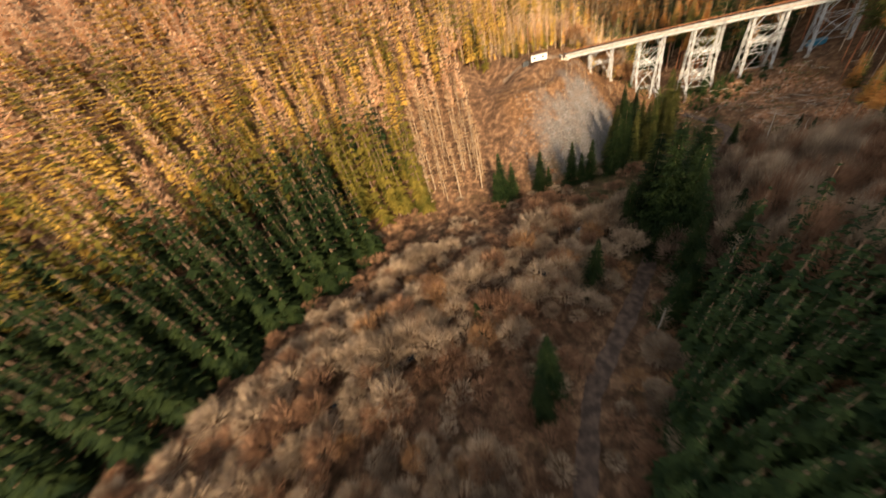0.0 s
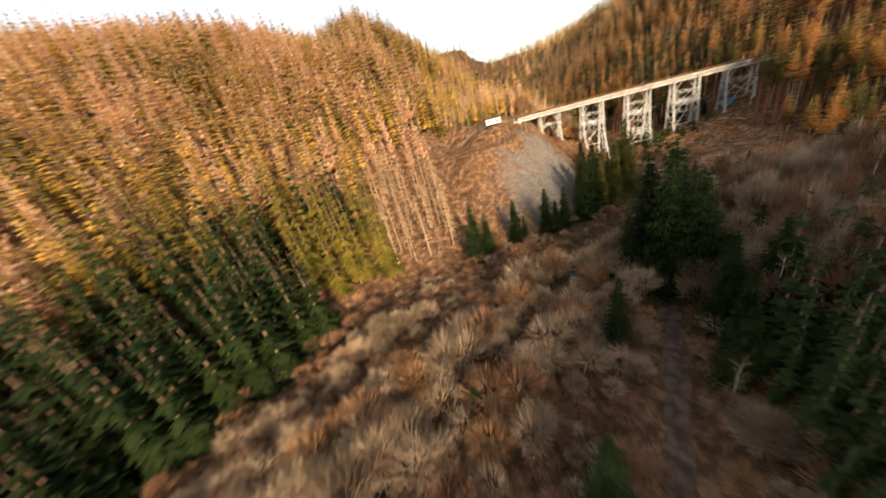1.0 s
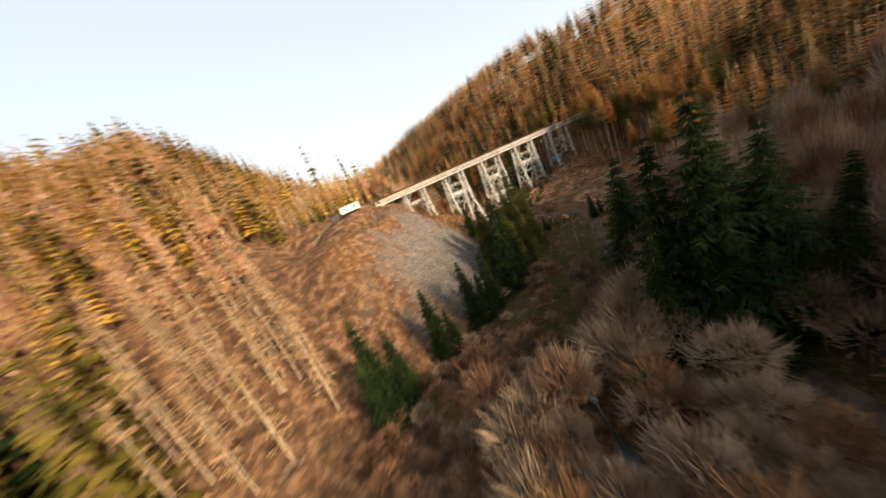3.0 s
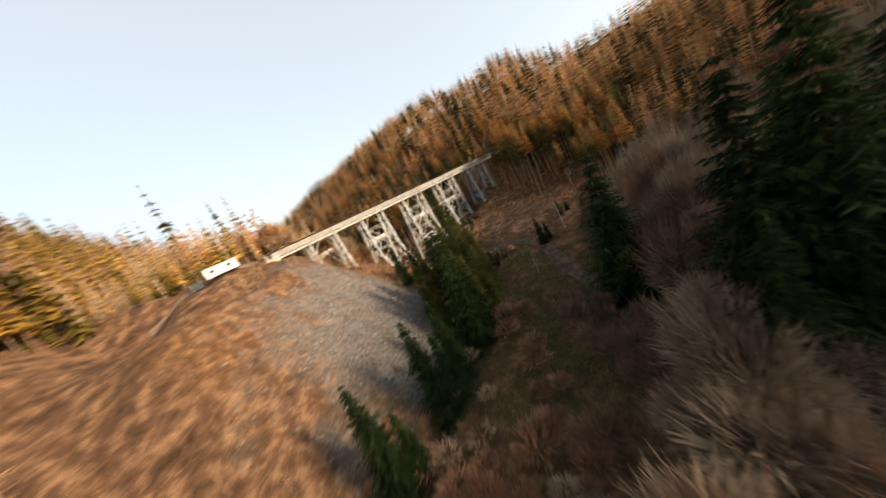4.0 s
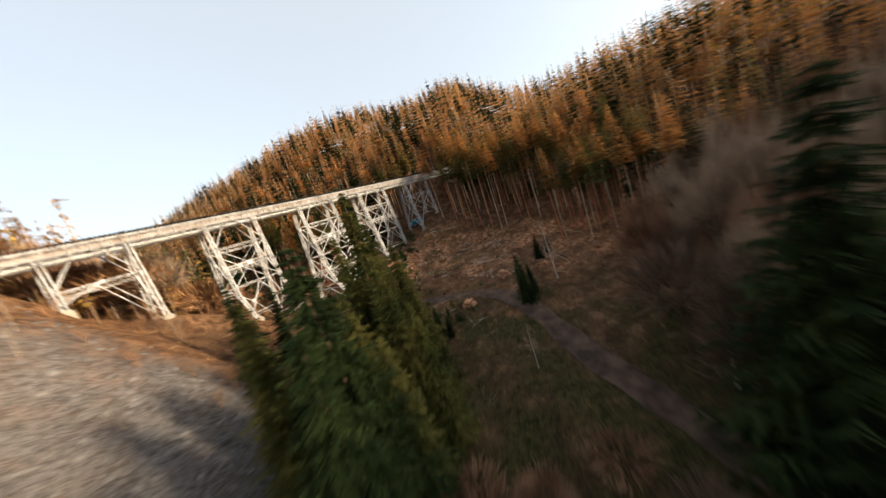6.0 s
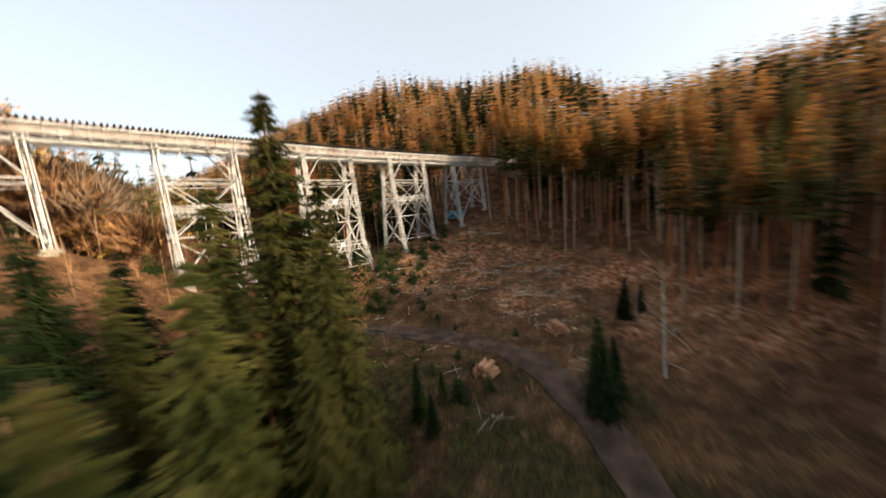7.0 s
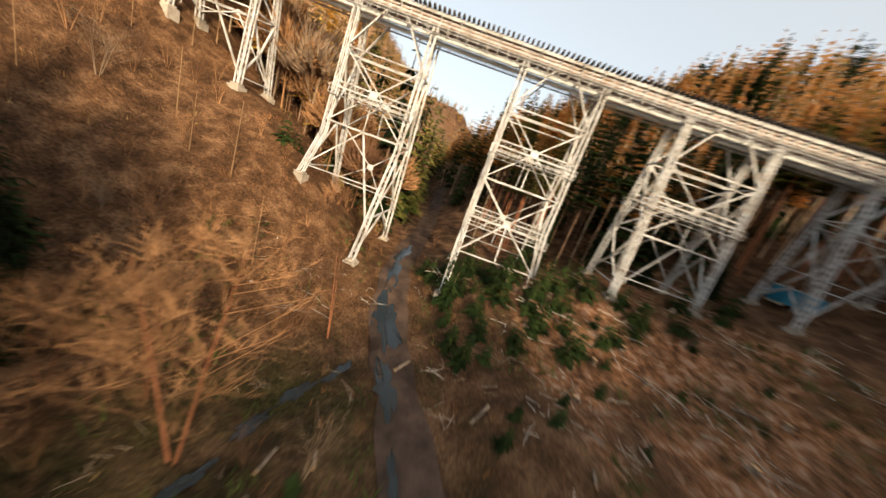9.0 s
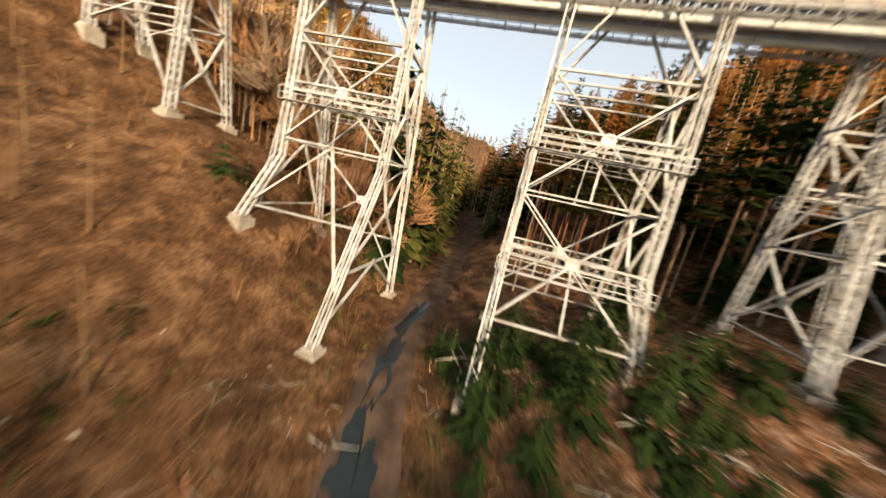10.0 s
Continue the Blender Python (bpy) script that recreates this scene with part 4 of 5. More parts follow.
F_LARCHN = far_kind([spruce_shapes(RNG, 25, 2.1, RNG.uniform(0.38, 0.52), 19, 8, 2, -0.1, 0.30, 0.0062) for _ in range(4)], M_PALEBARK, M_LARCH)
F_PINK = far_kind([spruce_shapes(RNG, 18, 2.6, 0.2, 11, 7, 1, -0.7, 0.22, 0.007) for _ in range(4)], M_PALEBARK, M_PINKISH)
F_TAN = far_kind([larch_shapes(RNG, 20, 2.1, 0.1, 46, 4, 1.2) for _ in range(3)], M_PALEBARK, M_TAN)
F_PINE = far_kind([spruce_shapes(RNG, 24, 2.3, 0.48, 12, 7, 1, -0.05, 0.40, 0.006) for _ in range(3)], M_BARK, M_SPRUCE)
D_GOLD = far_kind([spruce_shapes(RNG, 19, 2.6, 0.2, 8, 6, 0, 0.0, 0.45) for _ in range(3)], M_BARK, M_GOLD)
D_PINK = far_kind([spruce_shapes(RNG, 18, 2.9, 0.18, 8, 6, 0, -0.5, 0.34, 0.007) for _ in range(3)], M_PALEBARK, M_PINKISH)
D_LARCH = far_kind([spruce_shapes(RNG, 24, 2.4, 0.35, 8, 6, 0, -0.1, 0.46, 0.006) for _ in range(3)], M_PALEBARK, M_LARCH)
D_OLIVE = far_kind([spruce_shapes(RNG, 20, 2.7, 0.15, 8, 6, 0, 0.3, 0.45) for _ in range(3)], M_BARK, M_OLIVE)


def scatter(x0, x1, y0, y1, gap, jitter):
    gx0, gy0 = np.meshgrid(np.arange(x0, x1, gap), np.arange(y0, y1, gap))
    r = np.random.RandomState(int(gap * 100) + int(x1 - x0))
    px = gx0.ravel() + r.uniform(-jitter, jitter, gx0.size)
    py = gy0.ravel() + r.uniform(-jitter, jitter, gx0.size)
    return px, py, side(px, py, LEFT_FOOT), -side(px, py, RIGHT_FOOT)


def on_deck(x, y, left=-8, right=12):
    """Whether a place lies under or close to the bridge or the track on the bank."""
    if not 60 < x < 222:
        return False
    o = (Vector((x, y, 0)) - front(x)).dot(across(x))
    return left < o < right


# ---- left hillside ----
spots = []
px, py, dls, _ = scatter(-420, 330, 30, 620, 6.2, 4.2)
for x, y, dl in zip(px, py, dls):
    if dl < (3 if x > -25 else -15) or dl > 420 or (36 < x < 150 and y < 222 and dl < 72) or on_deck(x, y, -25, 25):
        continue
    if dl > 160 and RNG.random() < 0.4 or x < -200 and (y < 240 or RNG.random() < 0.3):
        continue
    n = noise.noise((x * 0.02, y * 0.02, 3.0))
    if 2 < x < 38 and dl < 46:
        k = F_TAN
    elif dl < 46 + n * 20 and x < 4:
        # Shade put in by colour: dark needles low at the left, sunlit copy elsewhere.
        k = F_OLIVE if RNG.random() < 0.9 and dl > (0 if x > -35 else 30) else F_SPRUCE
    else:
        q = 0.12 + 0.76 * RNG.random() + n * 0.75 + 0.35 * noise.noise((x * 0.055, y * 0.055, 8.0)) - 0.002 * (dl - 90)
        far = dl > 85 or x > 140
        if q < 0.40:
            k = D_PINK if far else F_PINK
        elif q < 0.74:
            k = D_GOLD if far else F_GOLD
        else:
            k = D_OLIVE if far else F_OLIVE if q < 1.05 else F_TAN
    spots.append((RNG.choice(k), x, y, RNG.uniform(0.8, 1.2) * (1.78 if dl < 50 and (k is F_OLIVE or k is F_SPRUCE) else 1.2 if k is F_TAN else 1.38), RNG.uniform(0.9, 1.1)))
wood("hillside_forest", "sunlit mixed forest of golden conifers and bare beeches", "forest", spots)

# ---- behind the bank and the bridge ----
spots = []
px, py, dls, drs = scatter(20, 330, 150, 560, 4.4, 2.0)
for x, y, dl, dr in zip(px, py, dls, drs):
    if y < 225 and dl > 0 and x > 36:
        o = (Vector((x, y, 0)) - front(x)).dot(across(x))
        if o < (14 if x < 105 else 9):
            continue
    elif dl > 0 or dr > 0 or y < 176 or abs(float(side(np.array(x), np.array(y), ROAD))) < 5:
        continue
    if dl > 72 and y < 222:
        continue
    q = RNG.random()
    if x > 105 and y < 235 and RNG.random() < 0.3:
        continue
    if x < 108:
        k = F_TAN if q < 0.25 else F_PINK if q < 0.6 else F_GOLD if q < 0.8 else F_OLIVE
    elif dl < 9 and dr < 14:
        k = F_MID if q < 0.5 else F_SPRUCE if q < 0.75 else F_GOLD
    else:
        k = F_TAN if q < 0.22 else F_GOLD if q < 0.52 else F_LARCHN if q < 0.74 else F_MID if q < 0.9 else F_SPRUCE
    spots.append((RNG.choice(k), x, y, RNG.uniform(0.75, 1.15) * (0.82 if x < 108 else 0.95 if y < 205 and x < 132 else 1.6), RNG.uniform(0.9, 1.1)))
px, py, dls, drs = scatter(30, 108, 170, 270, 3.3, 1.6)
for x, y in zip(px, py):
    o = (Vector((x, y, 0)) - front(x)).dot(across(x))
    if 13 < o < 40:
        spots.append((RNG.choice(F_TAN if RNG.random() < 0.6 else F_GOLD if RNG.random() < 0.45 else F_OLIVE), x, y, RNG.uniform(0.4, 0.8), RNG.uniform(0.9, 1.1)))
px, py, dls, drs = scatter(88, 152, 184, 250, 4.0, 1.8)
for x, y, dl in zip(px, py, dls):
    if dl > 1 and (Vector((x, y, 0)) - front(x)).dot(across(x)) > 12:
        spots.append((RNG.choice(F_TAN if RNG.random() < 0.4 else F_PINK if RNG.random() < 0.6 else F_GOLD), x, y, RNG.uniform(0.9, 1.35) * (0.78 if x < 114 else 1), RNG.uniform(0.9, 1.1)))
wood("side_valley_wood", "golden and dark conifers in the side valley behind the bridge", "forest", spots)

# ---- right hillside ----
spots, edge_trees = [], []
px, py, dls, drs = scatter(-160, 440, -230, 480, 4.6, 2.0)
for x, y, dl, dr in zip(px, py, dls, drs):
    if dr < 5 or dr > 225:
        continue
    southern = x + 0.3 * y < 100
    edge = 7 if southern else 43 - 20 * float(step(178, 152, x)) + 52 * float(step(134, 112, x)) + 3 * math.sin(x * 0.2)
    if southern and y > 50:
        edge = 26
    if x > 166 and 100 < y < 150:
        edge = 48
    if y > 190 or x > 140 and y > 150 and (Vector((x, y, 0)) - front(x)).dot(across(x)) > 10:
        edge = 7
    if dr < edge or on_deck(x, y, -7, 10):
        continue
    # Trees kept from y -70 to -10 are mostly unseen and cast shade northwards.
    if y < -70 or y < -10 and (x < 220 and dr > 60 or RNG.random() < 0.4) or y > 330 and RNG.random() < 0.35:
        continue
    if dr > 110 and RNG.random() < 0.4 or x < 10 and (dr > 60 or RNG.random() < 0.4):
        continue
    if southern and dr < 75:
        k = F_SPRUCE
    else:
        q = RNG.random()
        far = dr > 85
        near_bridge = 130 < x < 215 and 140 < y < 235
        if near_bridge:
            q = 0.72 + 0.27 * RNG.random() if RNG.random() < 0.55 else q
        far = far or x > 290 or y > 300 or y < 20
        k = (F_LARCHN if near_bridge else D_LARCH if far else F_LARCH) if q < 0.64 else F_PINE if q < 0.88 else F_SPRUCE if not far else D_OLIVE
        if dr < edge + 15 and 95 < x < 235 and len(edge_trees) < 130:
            edge_trees.append((x, y, "larch" if q < 0.52 else "pine"))
            continue
    spots.append((RNG.choice(k), x, y, RNG.uniform(0.85, 1.15) * (1.2 if southern and dr < 75 else 0.95 if x < 185 and y < 130 else 1.12), RNG.uniform(0.9, 1.1)))
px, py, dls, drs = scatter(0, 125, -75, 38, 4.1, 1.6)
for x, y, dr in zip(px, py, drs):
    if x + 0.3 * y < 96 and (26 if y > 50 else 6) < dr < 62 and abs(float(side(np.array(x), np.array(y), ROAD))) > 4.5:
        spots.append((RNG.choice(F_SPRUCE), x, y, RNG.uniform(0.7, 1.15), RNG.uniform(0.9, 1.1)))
wood("larch_forest", "orange larch and dark pine forest on the steep slope", "forest", spots)
for x, y, nm in edge_trees:
    plant(nm, x, y, RNG.uniform(1.08, 1.36) * (0.84 if x < 168 else 1))

# ---- single conifers in the valley ----
for nm, x, y, h in (("spruce", 69.0, 69.3, 41), ("spruce", 67.8, 75.5, 37), ("spruce", 72.0, 65.5, 33), ("spruce", 64.0, 77.6, 23), ("spruce", 75.5, 69.5, 33), ("spruce", 77.0, 57.0, 22), ("spruce", 70.5, 58.5, 19),
                    ("spruce", 63.5, 52.3, 24), ("spruce", 71.8, 50.3, 22), ("spruce", 50.6, 42.1, 19), ("spruce", 41.1, 58.7, 21), ("spruce", 17.2, 35.8, 21), ("spruce", 13.6, 31.5, 16), ("spruce", 6.6, 57.6, 13), ("spruce", 86.4, 55.7, 18), ("spruce", 58.0, 46.0, 19),
                    ("spruce", 36.2, 123.8, 25), ("spruce", 40.8, 122.2, 20), ("spruce", 33.0, 121.2, 18), ("spruce", 54.4, 123.4, 21), ("spruce", 58.0, 121.5, 13), ("spruce", 68.8, 122.6, 21), ("spruce", 72.6, 121.0, 15), ("spruce", 78.0, 122.6, 19),
                    ("spruce", 87.5, 120.4, 26), ("spruce", 92.0, 120.8, 30), ("olive_spruce", 91.5, 127.6, 25), ("spruce", 97.2, 127.0, 27), ("olive_spruce", 96.0, 133.0, 18), ("spruce", 102.5, 129.5, 24),
                    ("olive_spruce", 112.0, 121.8, 23), ("olive_spruce", 118.4, 128.2, 25), ("olive_spruce", 106.0, 123.0, 23), ("olive_spruce", 101.0, 120.5, 22), ("olive_spruce", 98.0, 122.5, 23), ("olive_spruce", 103.0, 118.8, 18), ("olive_spruce", 108.6, 120.6, 19), ("olive_spruce", 95.5, 119.5, 19), ("olive_spruce", 111.5, 129.0, 25), ("olive_spruce", 115.2, 127.6, 31), ("olive_spruce", 107.5, 132.0, 21), ("olive_spruce", 103.5, 135.0, 17), ("olive_spruce", 112.5, 134.5, 17),
                    ("spruce", 94.3, 87.6, 31.5), ("spruce", 112.5, 144.0, 16), ("spruce", 109.0, 147.0, 15), ("spruce", 115.5, 141.0, 10),
                    ("spruce", 123.6, 122.6, 6.0), ("spruce", 121.8, 120.4, 4.6), ("spruce", 125.4, 120.6, 4.0), ("spruce", 128.1, 105.2, 10), ("spruce", 131.0, 103.6, 6.5), ("spruce", 148.0, 99.4, 7.0), ("spruce", 150.6, 96.6, 5.0),
                    ("spruce", 167.0, 160.0, 9.0), ("spruce", 181.0, 151.0, 9.5), ("spruce", 190.0, 146.0, 9.0), ("spruce", 162.5, 158.0, 7.0), ("spruce", 175.0, 156.5, 8.0)):
    plant(nm, x, y, h / 20, wide=1.12 if h > 34 else 1.35 if h > 31 else 1.1 if nm == "spruce" else 1.05)
plant("pine", 115.9, 131.6, 0.95)
for nm, x, y, sc in (("pine", 188.0, 121.5, 1.25), ("pine", 186.0, 118.0, 1.4), ("larch", 190.5, 116.0, 1.35), ("pine", 184.0, 112.5, 1.4), ("pine", 180.5, 109.0, 1.45), ("larch", 176.5, 106.0, 1.4), ("pine", 182.5, 115.5, 1.35), ("larch", 191.5, 119.0, 1.35), ("larch", 178.0, 104.0, 1.3)):
    plant(nm, x, y, sc, wide=0.9)
plant("pine", 110.4, 126.0, 0.9)
for x, y, h in ((68.9, 47.7, 15), (81.7, 48.3, 12), (73.4, 30.8, 10), (75.2, 74.8, 14), (100.5, 76.0, 17), (92.0, 60.0, 15), (97.0, 67.0, 13), (110.0, 74.0, 14), (62.0, 36.0, 13), (55.0, 30.0, 12),
                (46.0, 40.0, 13), (84.0, 40.0, 14), (118.0, 84.0, 12), (104.0, 88.0, 11), (149.0, 97.5, 6), (134.5, 98.2, 14), (111.6, 107.0, 7)):
    plant("birch", x, y, h / 14)

# dark low growth on the slope under the right-hand piers
px, py, dls, drs = scatter(147, 172, 140, 160, 2.6, 1.2)
for x, y in zip(px, py):
    if noise.noise((x * 0.16, y * 0.16, 6.0)) > -0.22 and not on_deck(x, y, -0.5, 4.2):
        plant("young_spruce", x, y, RNG.uniform(0.12, 0.22), wide=1.25)
plant("young_spruce", 124.7, 166.6, 0.2, wide=1.5)
plant("young_spruce", 126.2, 168.4, 0.15, wide=1.5)

# young growth between the piers and on the felled slope
for x, y, h in ((147.5, 149.5, 2.6), (150.0, 146.8, 2.2), (153.5, 148.2, 3.0), (156.5, 146.0, 2.4), (159.0, 148.6, 3.2), (161.5, 145.6, 2.4), (155.0, 151.6, 3.6), (158.2, 153.2, 3.4), (163.0, 149.6, 3.2), (166.0, 147.0, 2.6),
                (148.4, 153.0, 3.0), (151.4, 155.2, 3.4), (145.5, 131.5, 1.6), (147.5, 133.2, 1.4), (150.2, 132.0, 1.7), (143.8, 128.2, 1.3), (153.0, 134.2, 1.5), (148.6, 126.4, 1.3), (141.8, 124.4, 1.2), (133.6, 121.4, 1.6),
                (131.8, 118.8, 1.8), (134.8, 127.0, 1.2), (133.0, 131.6, 1.4), (157.2, 129.4, 1.4), (161.4, 137.6, 1.6), (169.4, 141.8, 2.6), (174.0, 139.4, 2.4), (178.2, 143.0, 3.0), (183.4, 140.0, 2.6), (187.6, 141.6, 3.0),
                (128.6, 116.4, 2.0), (126.4, 119.2, 2.2), (129.8, 123.6, 1.6), (167.6, 133.4, 1.4), (176.8, 131.2, 1.5), (110.6, 143.0, 2.6), (113.2, 146.4, 2.4), (107.4, 139.8, 3.0), (118.4, 143.6, 2.2), (104.8, 145.2, 2.8)):
    plant("young_spruce", x, y, h / 20 * (1.7 if h > 2 else 1.25), wide=1.3)
for x, y, h in ((121.0, 133.0, 11), (124.5, 137.6, 9), (117.0, 133.5, 8), (127.0, 134.4, 15), (134.4, 144.7, 9), (119.6, 138.4, 8), (122.6, 143.0, 8)):
    plant("copper_tree", x, y, h / 10)
px, py, dls, drs = scatter(100, 142, 122, 178, 3.6, 1.7)
for x, y, dl, rd in zip(px, py, dls, np.abs(side(px, py, ROAD))):
    if -9 < dl < 34 and rd > 3.2 and not on_deck(x, y, 0, 4) and RNG.random() < 0.62:
        plant("copper_bush", x, y, RNG.uniform(0.3, 0.8))

px, py, dls, drs = scatter(124, 196, 106, 158, 4.4, 2.1)
for x, y, dr, rd in zip(px, py, drs, np.abs(side(px, py, ROAD))):
    if -12 < dr < 40 and rd > 2.6 and noise.noise((x * 0.09, y * 0.09, 2.0)) > -0.05:
        if RNG.random() < 0.75:
            plant("copper_bush", x, y, RNG.uniform(0.14, 0.36))
        else:
            plant("young_spruce", x, y, RNG.uniform(0.05, 0.1), wide=1.5)

# ---- leafless trees and bushes on the valley floor ----
for x, y, h in ((-20.0, 52.8, 15), (-14.0, 57.0, 14), (-26.0, 57.0, 12), (-8.0, 60.0, 12), (99.0, 80.0, 13), (106.0, 84.0, 12), (93.0, 72.0, 13), (84.0, 80.0, 13),
                (66.5, 82.0, 15), (62.0, 82.0, 14), (58.0, 83.5, 11), (69.0, 80.0, 15), (55.0, 81.0, 11), (60.5, 87.0, 10)):
    plant("bare_tree", x, y, h / 10)
LITE = [domed_shapes(RNG, 4.2, 2.9, 230, 2, 0.075) for _ in range(5)]
LOW = [bare_shapes(RNG, 4.5, 3.8, 5, 7, 5, 0.06, 1) for _ in range(4)]
F_LOW = far_kind(LOW, M_RUSSET, M_RUSSET)
F_LOWGREY = far_kind(LOW, M_TWIG, M_TWIG)
F_BUSH = far_kind(LITE, M_RUSSET, M_RUSSET)
F_BARE = far_kind([domed_shapes(RNG, 10, 5.0, 430, 1, 0.065) for _ in range(5)], M_TWIG, M_TWIG)
F_BUSHGREY = far_kind(LITE, M_TWIG, M_TWIG)
F_RUSSET = far_kind([domed_shapes(RNG, 11, 4.6, 380, 1, 0.065) for _ in range(4)], M_RUSSET, M_RUSSET)
F_BROWN = far_kind([domed_shapes(RNG, 11, 4.6, 380, 1, 0.065) for _ in range(4)], M_DARKTWIG, M_DARKTWIG)
F_GINGER = far_kind([domed_shapes(RNG, 9, 4.4, 400, 1, 0.065) for _ in range(4)], M_GINGER, M_GINGER)
TALLS = random.Random(29)
TALL = [domed_shapes(TALLS, 20, 4.6, 620, 1, 0.05) for _ in range(4)]
F_TALL = far_kind(TALL, M_TWIG, M_TWIG)
F_TALLRUSSET = far_kind(TALL, M_RUSSET, M_RUSSET)
thicket, count = [], 0
px, py, dls, drs = scatter(-115, 150, -20, 150, 4.7, 2.2)
roads, brooks = np.abs(side(px, py, ROAD)), np.abs(side(px, py, STREAM))
for x, y, dl, dr, rd, bk in zip(px, py, dls, drs, roads, brooks):
    if dl > 5 or dr > (78 if x > 72 else 40) or rd < 3.6 or bk < 2.4 or dr > 28 and x < 75:
        continue
    if dr > 0 and x > 118 or x > 100 and dr > -14 and dl < -6 and RNG.random() < 0.75:
        continue
    if 64 < x < 130 and not (x < 94 and y < 99 and dl < -18) and dl < -3 and dr < -2 and RNG.random() < 0.45:
        continue
    if 36 < x < 125 and dl > -1 and RNG.random() < 0.8:
        continue
    if dr > -4 and 72 < x < 122 or 64 < x < 94 and y < 99 and dl < -18:
        thicket.append((RNG.choice(F_RUSSET if dr > 18 and RNG.random() < 0.6 else F_BROWN), x, y, RNG.uniform(0.9, 1.4) * (1 if dr > -4 else 0.6), RNG.uniform(0.9, 1.15)))
        continue
    if x < 30 and dl > -26 and RNG.random() < 0.6:
        continue
    greyish = noise.noise((x * 0.035, y * 0.035, 7.0)) > (-0.5 if bk < 16 and x < 50 else 0.0) and dl < -22 and x < 92
    count += 1
    if count % 4 == 0 and x < 100:
        plant("bare_tree" if greyish else "bush", x, y, RNG.uniform(0.6, 1.05) if greyish else RNG.uniform(0.7, 1.3))
    elif greyish:
        thicket.append((RNG.choice(F_BARE if RNG.random() < 0.6 else F_RUSSET if RNG.random() < 0.6 else F_GINGER), x, y, RNG.uniform(0.7, 1.25) if bk < 16 else RNG.uniform(0.45, 0.9), RNG.uniform(0.9, 1.1)))
    else:
        thicket.append((RNG.choice((F_LOW if RNG.random() < 0.65 else F_LOWGREY) if x > 98 else F_BUSH if RNG.random() < 0.65 else F_BUSHGREY), x, y, RNG.uniform(0.7, 1.35), RNG.uniform(0.8, 1.1)))
px, py, dls, drs = scatter(74, 136, 5, 92, 4.9, 2.3)
for x, y, dr, rd in zip(px, py, drs, np.abs(side(px, py, ROAD))):
    if 6 < dr < 74 and rd > 3.6 and not (x > 118 and dr < 24) and not (80 < x < 98 and 74 < y < 80):
        thicket.append((RNG.choice(F_TALL if RNG.random() < 0.6 else F_TALLRUSSET), x, y, RNG.uniform(0.7, 1.05) * (0.8 if dr < 14 else 1), RNG.uniform(0.9, 1.15)))
px, py, dls, drs = scatter(108, 142, 172, 206, 4.2, 1.9)
for x, y, dl, rd in zip(px, py, dls, np.abs(side(px, py, ROAD))):
    if (Vector((x, y, 0)) - front(x)).dot(across(x)) > 8.5 and dl > -3 and rd > 4:
        thicket.append((RNG.choice(F_GINGER if RNG.random() < 0.5 else F_RUSSET if RNG.random() < 0.6 else F_BARE), x, y, RNG.uniform(1.0, 1.5), RNG.uniform(0.95, 1.2)))
wood("thicket", "dense leafless russet and grey thicket along the brook", "thicket", thicket)

# pale saplings on the bank
for x, y in ((94.8, 164.4), (93.8, 161.3), (96.2, 161.4), (70.7, 158.2), (77.3, 164.7), (81.4, 167.3), (78.4, 170.5), (78.9, 165.2), (87.4, 163.5), (93.5, 156.8), (71.1, 164.5), (81.3, 152.9), (95.2, 165.8), (90.6, 164.7)):
    plant("sapling", x, y, RNG.uniform(0.8, 1.25))

# saplings and low brush on the bank and on the felled slope
brush = []
F_SAPLING = far_kind([bare_shapes(RNG, 6, 1.4, 1, 7, 4, 0.06, 1) for _ in range(4)], M_TAN, M_TAN)
px, py, dls, drs = scatter(36, 210, 100, 200, 5.8, 2.8)
scs = scree_zone(px, py)
roads = np.abs(side(px, py, ROAD))
for x, y, dl, dr, sc, rd in zip(px, py, dls, drs, scs, roads):
    if on_deck(x, y, -1, 5) and dl > 33 or rd < 3.4:
        continue
    if dl > 1 and dl < 44 and RNG.random() < (0.25 if sc > 0.3 else 0.55):
        q = RNG.random()
        brush.append((RNG.choice(F_SAPLING if q < 0.5 else F_LOW if q < 0.8 else F_LOWGREY), x, y, (RNG.uniform(0.35, 0.8) if q > 0.5 else RNG.uniform(0.5, 1.1)) * (1.5 if x > 106 else 1), 1.0))
    elif dr > 1 and dr < 44 and x > 122 and y < 172 and RNG.random() < 0.4:
        brush.append((RNG.choice(F_LOW if RNG.random() < 0.7 else F_SAPLING), x, y, RNG.uniform(0.2, 0.5), 1.0))
    elif x > 118 and RNG.random() < 0.5:
        brush.append((RNG.choice(F_LOW), x, y, RNG.uniform(0.3, 0.8), 1.0))
wood("low_brush", "low russet brush and pale saplings on the slopes", "brush", brush)

# dead grass and bracken tufts
tufts = []
for _ in range(5):
    t = Shape()
    for k in range(16):
        a, l = RNG.uniform(0, 6.283), RNG.uniform(0.5, 1.3)
        c = Vector((RNG.uniform(-0.6, 0.6), RNG.uniform(-0.6, 0.6), -0.1))
        o = Vector((-math.sin(a), math.cos(a), 0)) * 0.06
        t.tri(c - o, c + o, c + Vector((math.cos(a) * l * 0.6, math.sin(a) * l * 0.6, l * 0.7)))
    tufts.append(t)
M_STRAW = material("dead_grass", (0.17, 0.10, 0.04), (0.38, 0.24, 0.11), 0.2, 0.9, 0.3, island=True)
M_BRACKEN = material("dead_bracken", (0.10, 0.045, 0.020), (0.25, 0.12, 0.052), 0.15, 0.9, 0.3, island=True)
grass = []
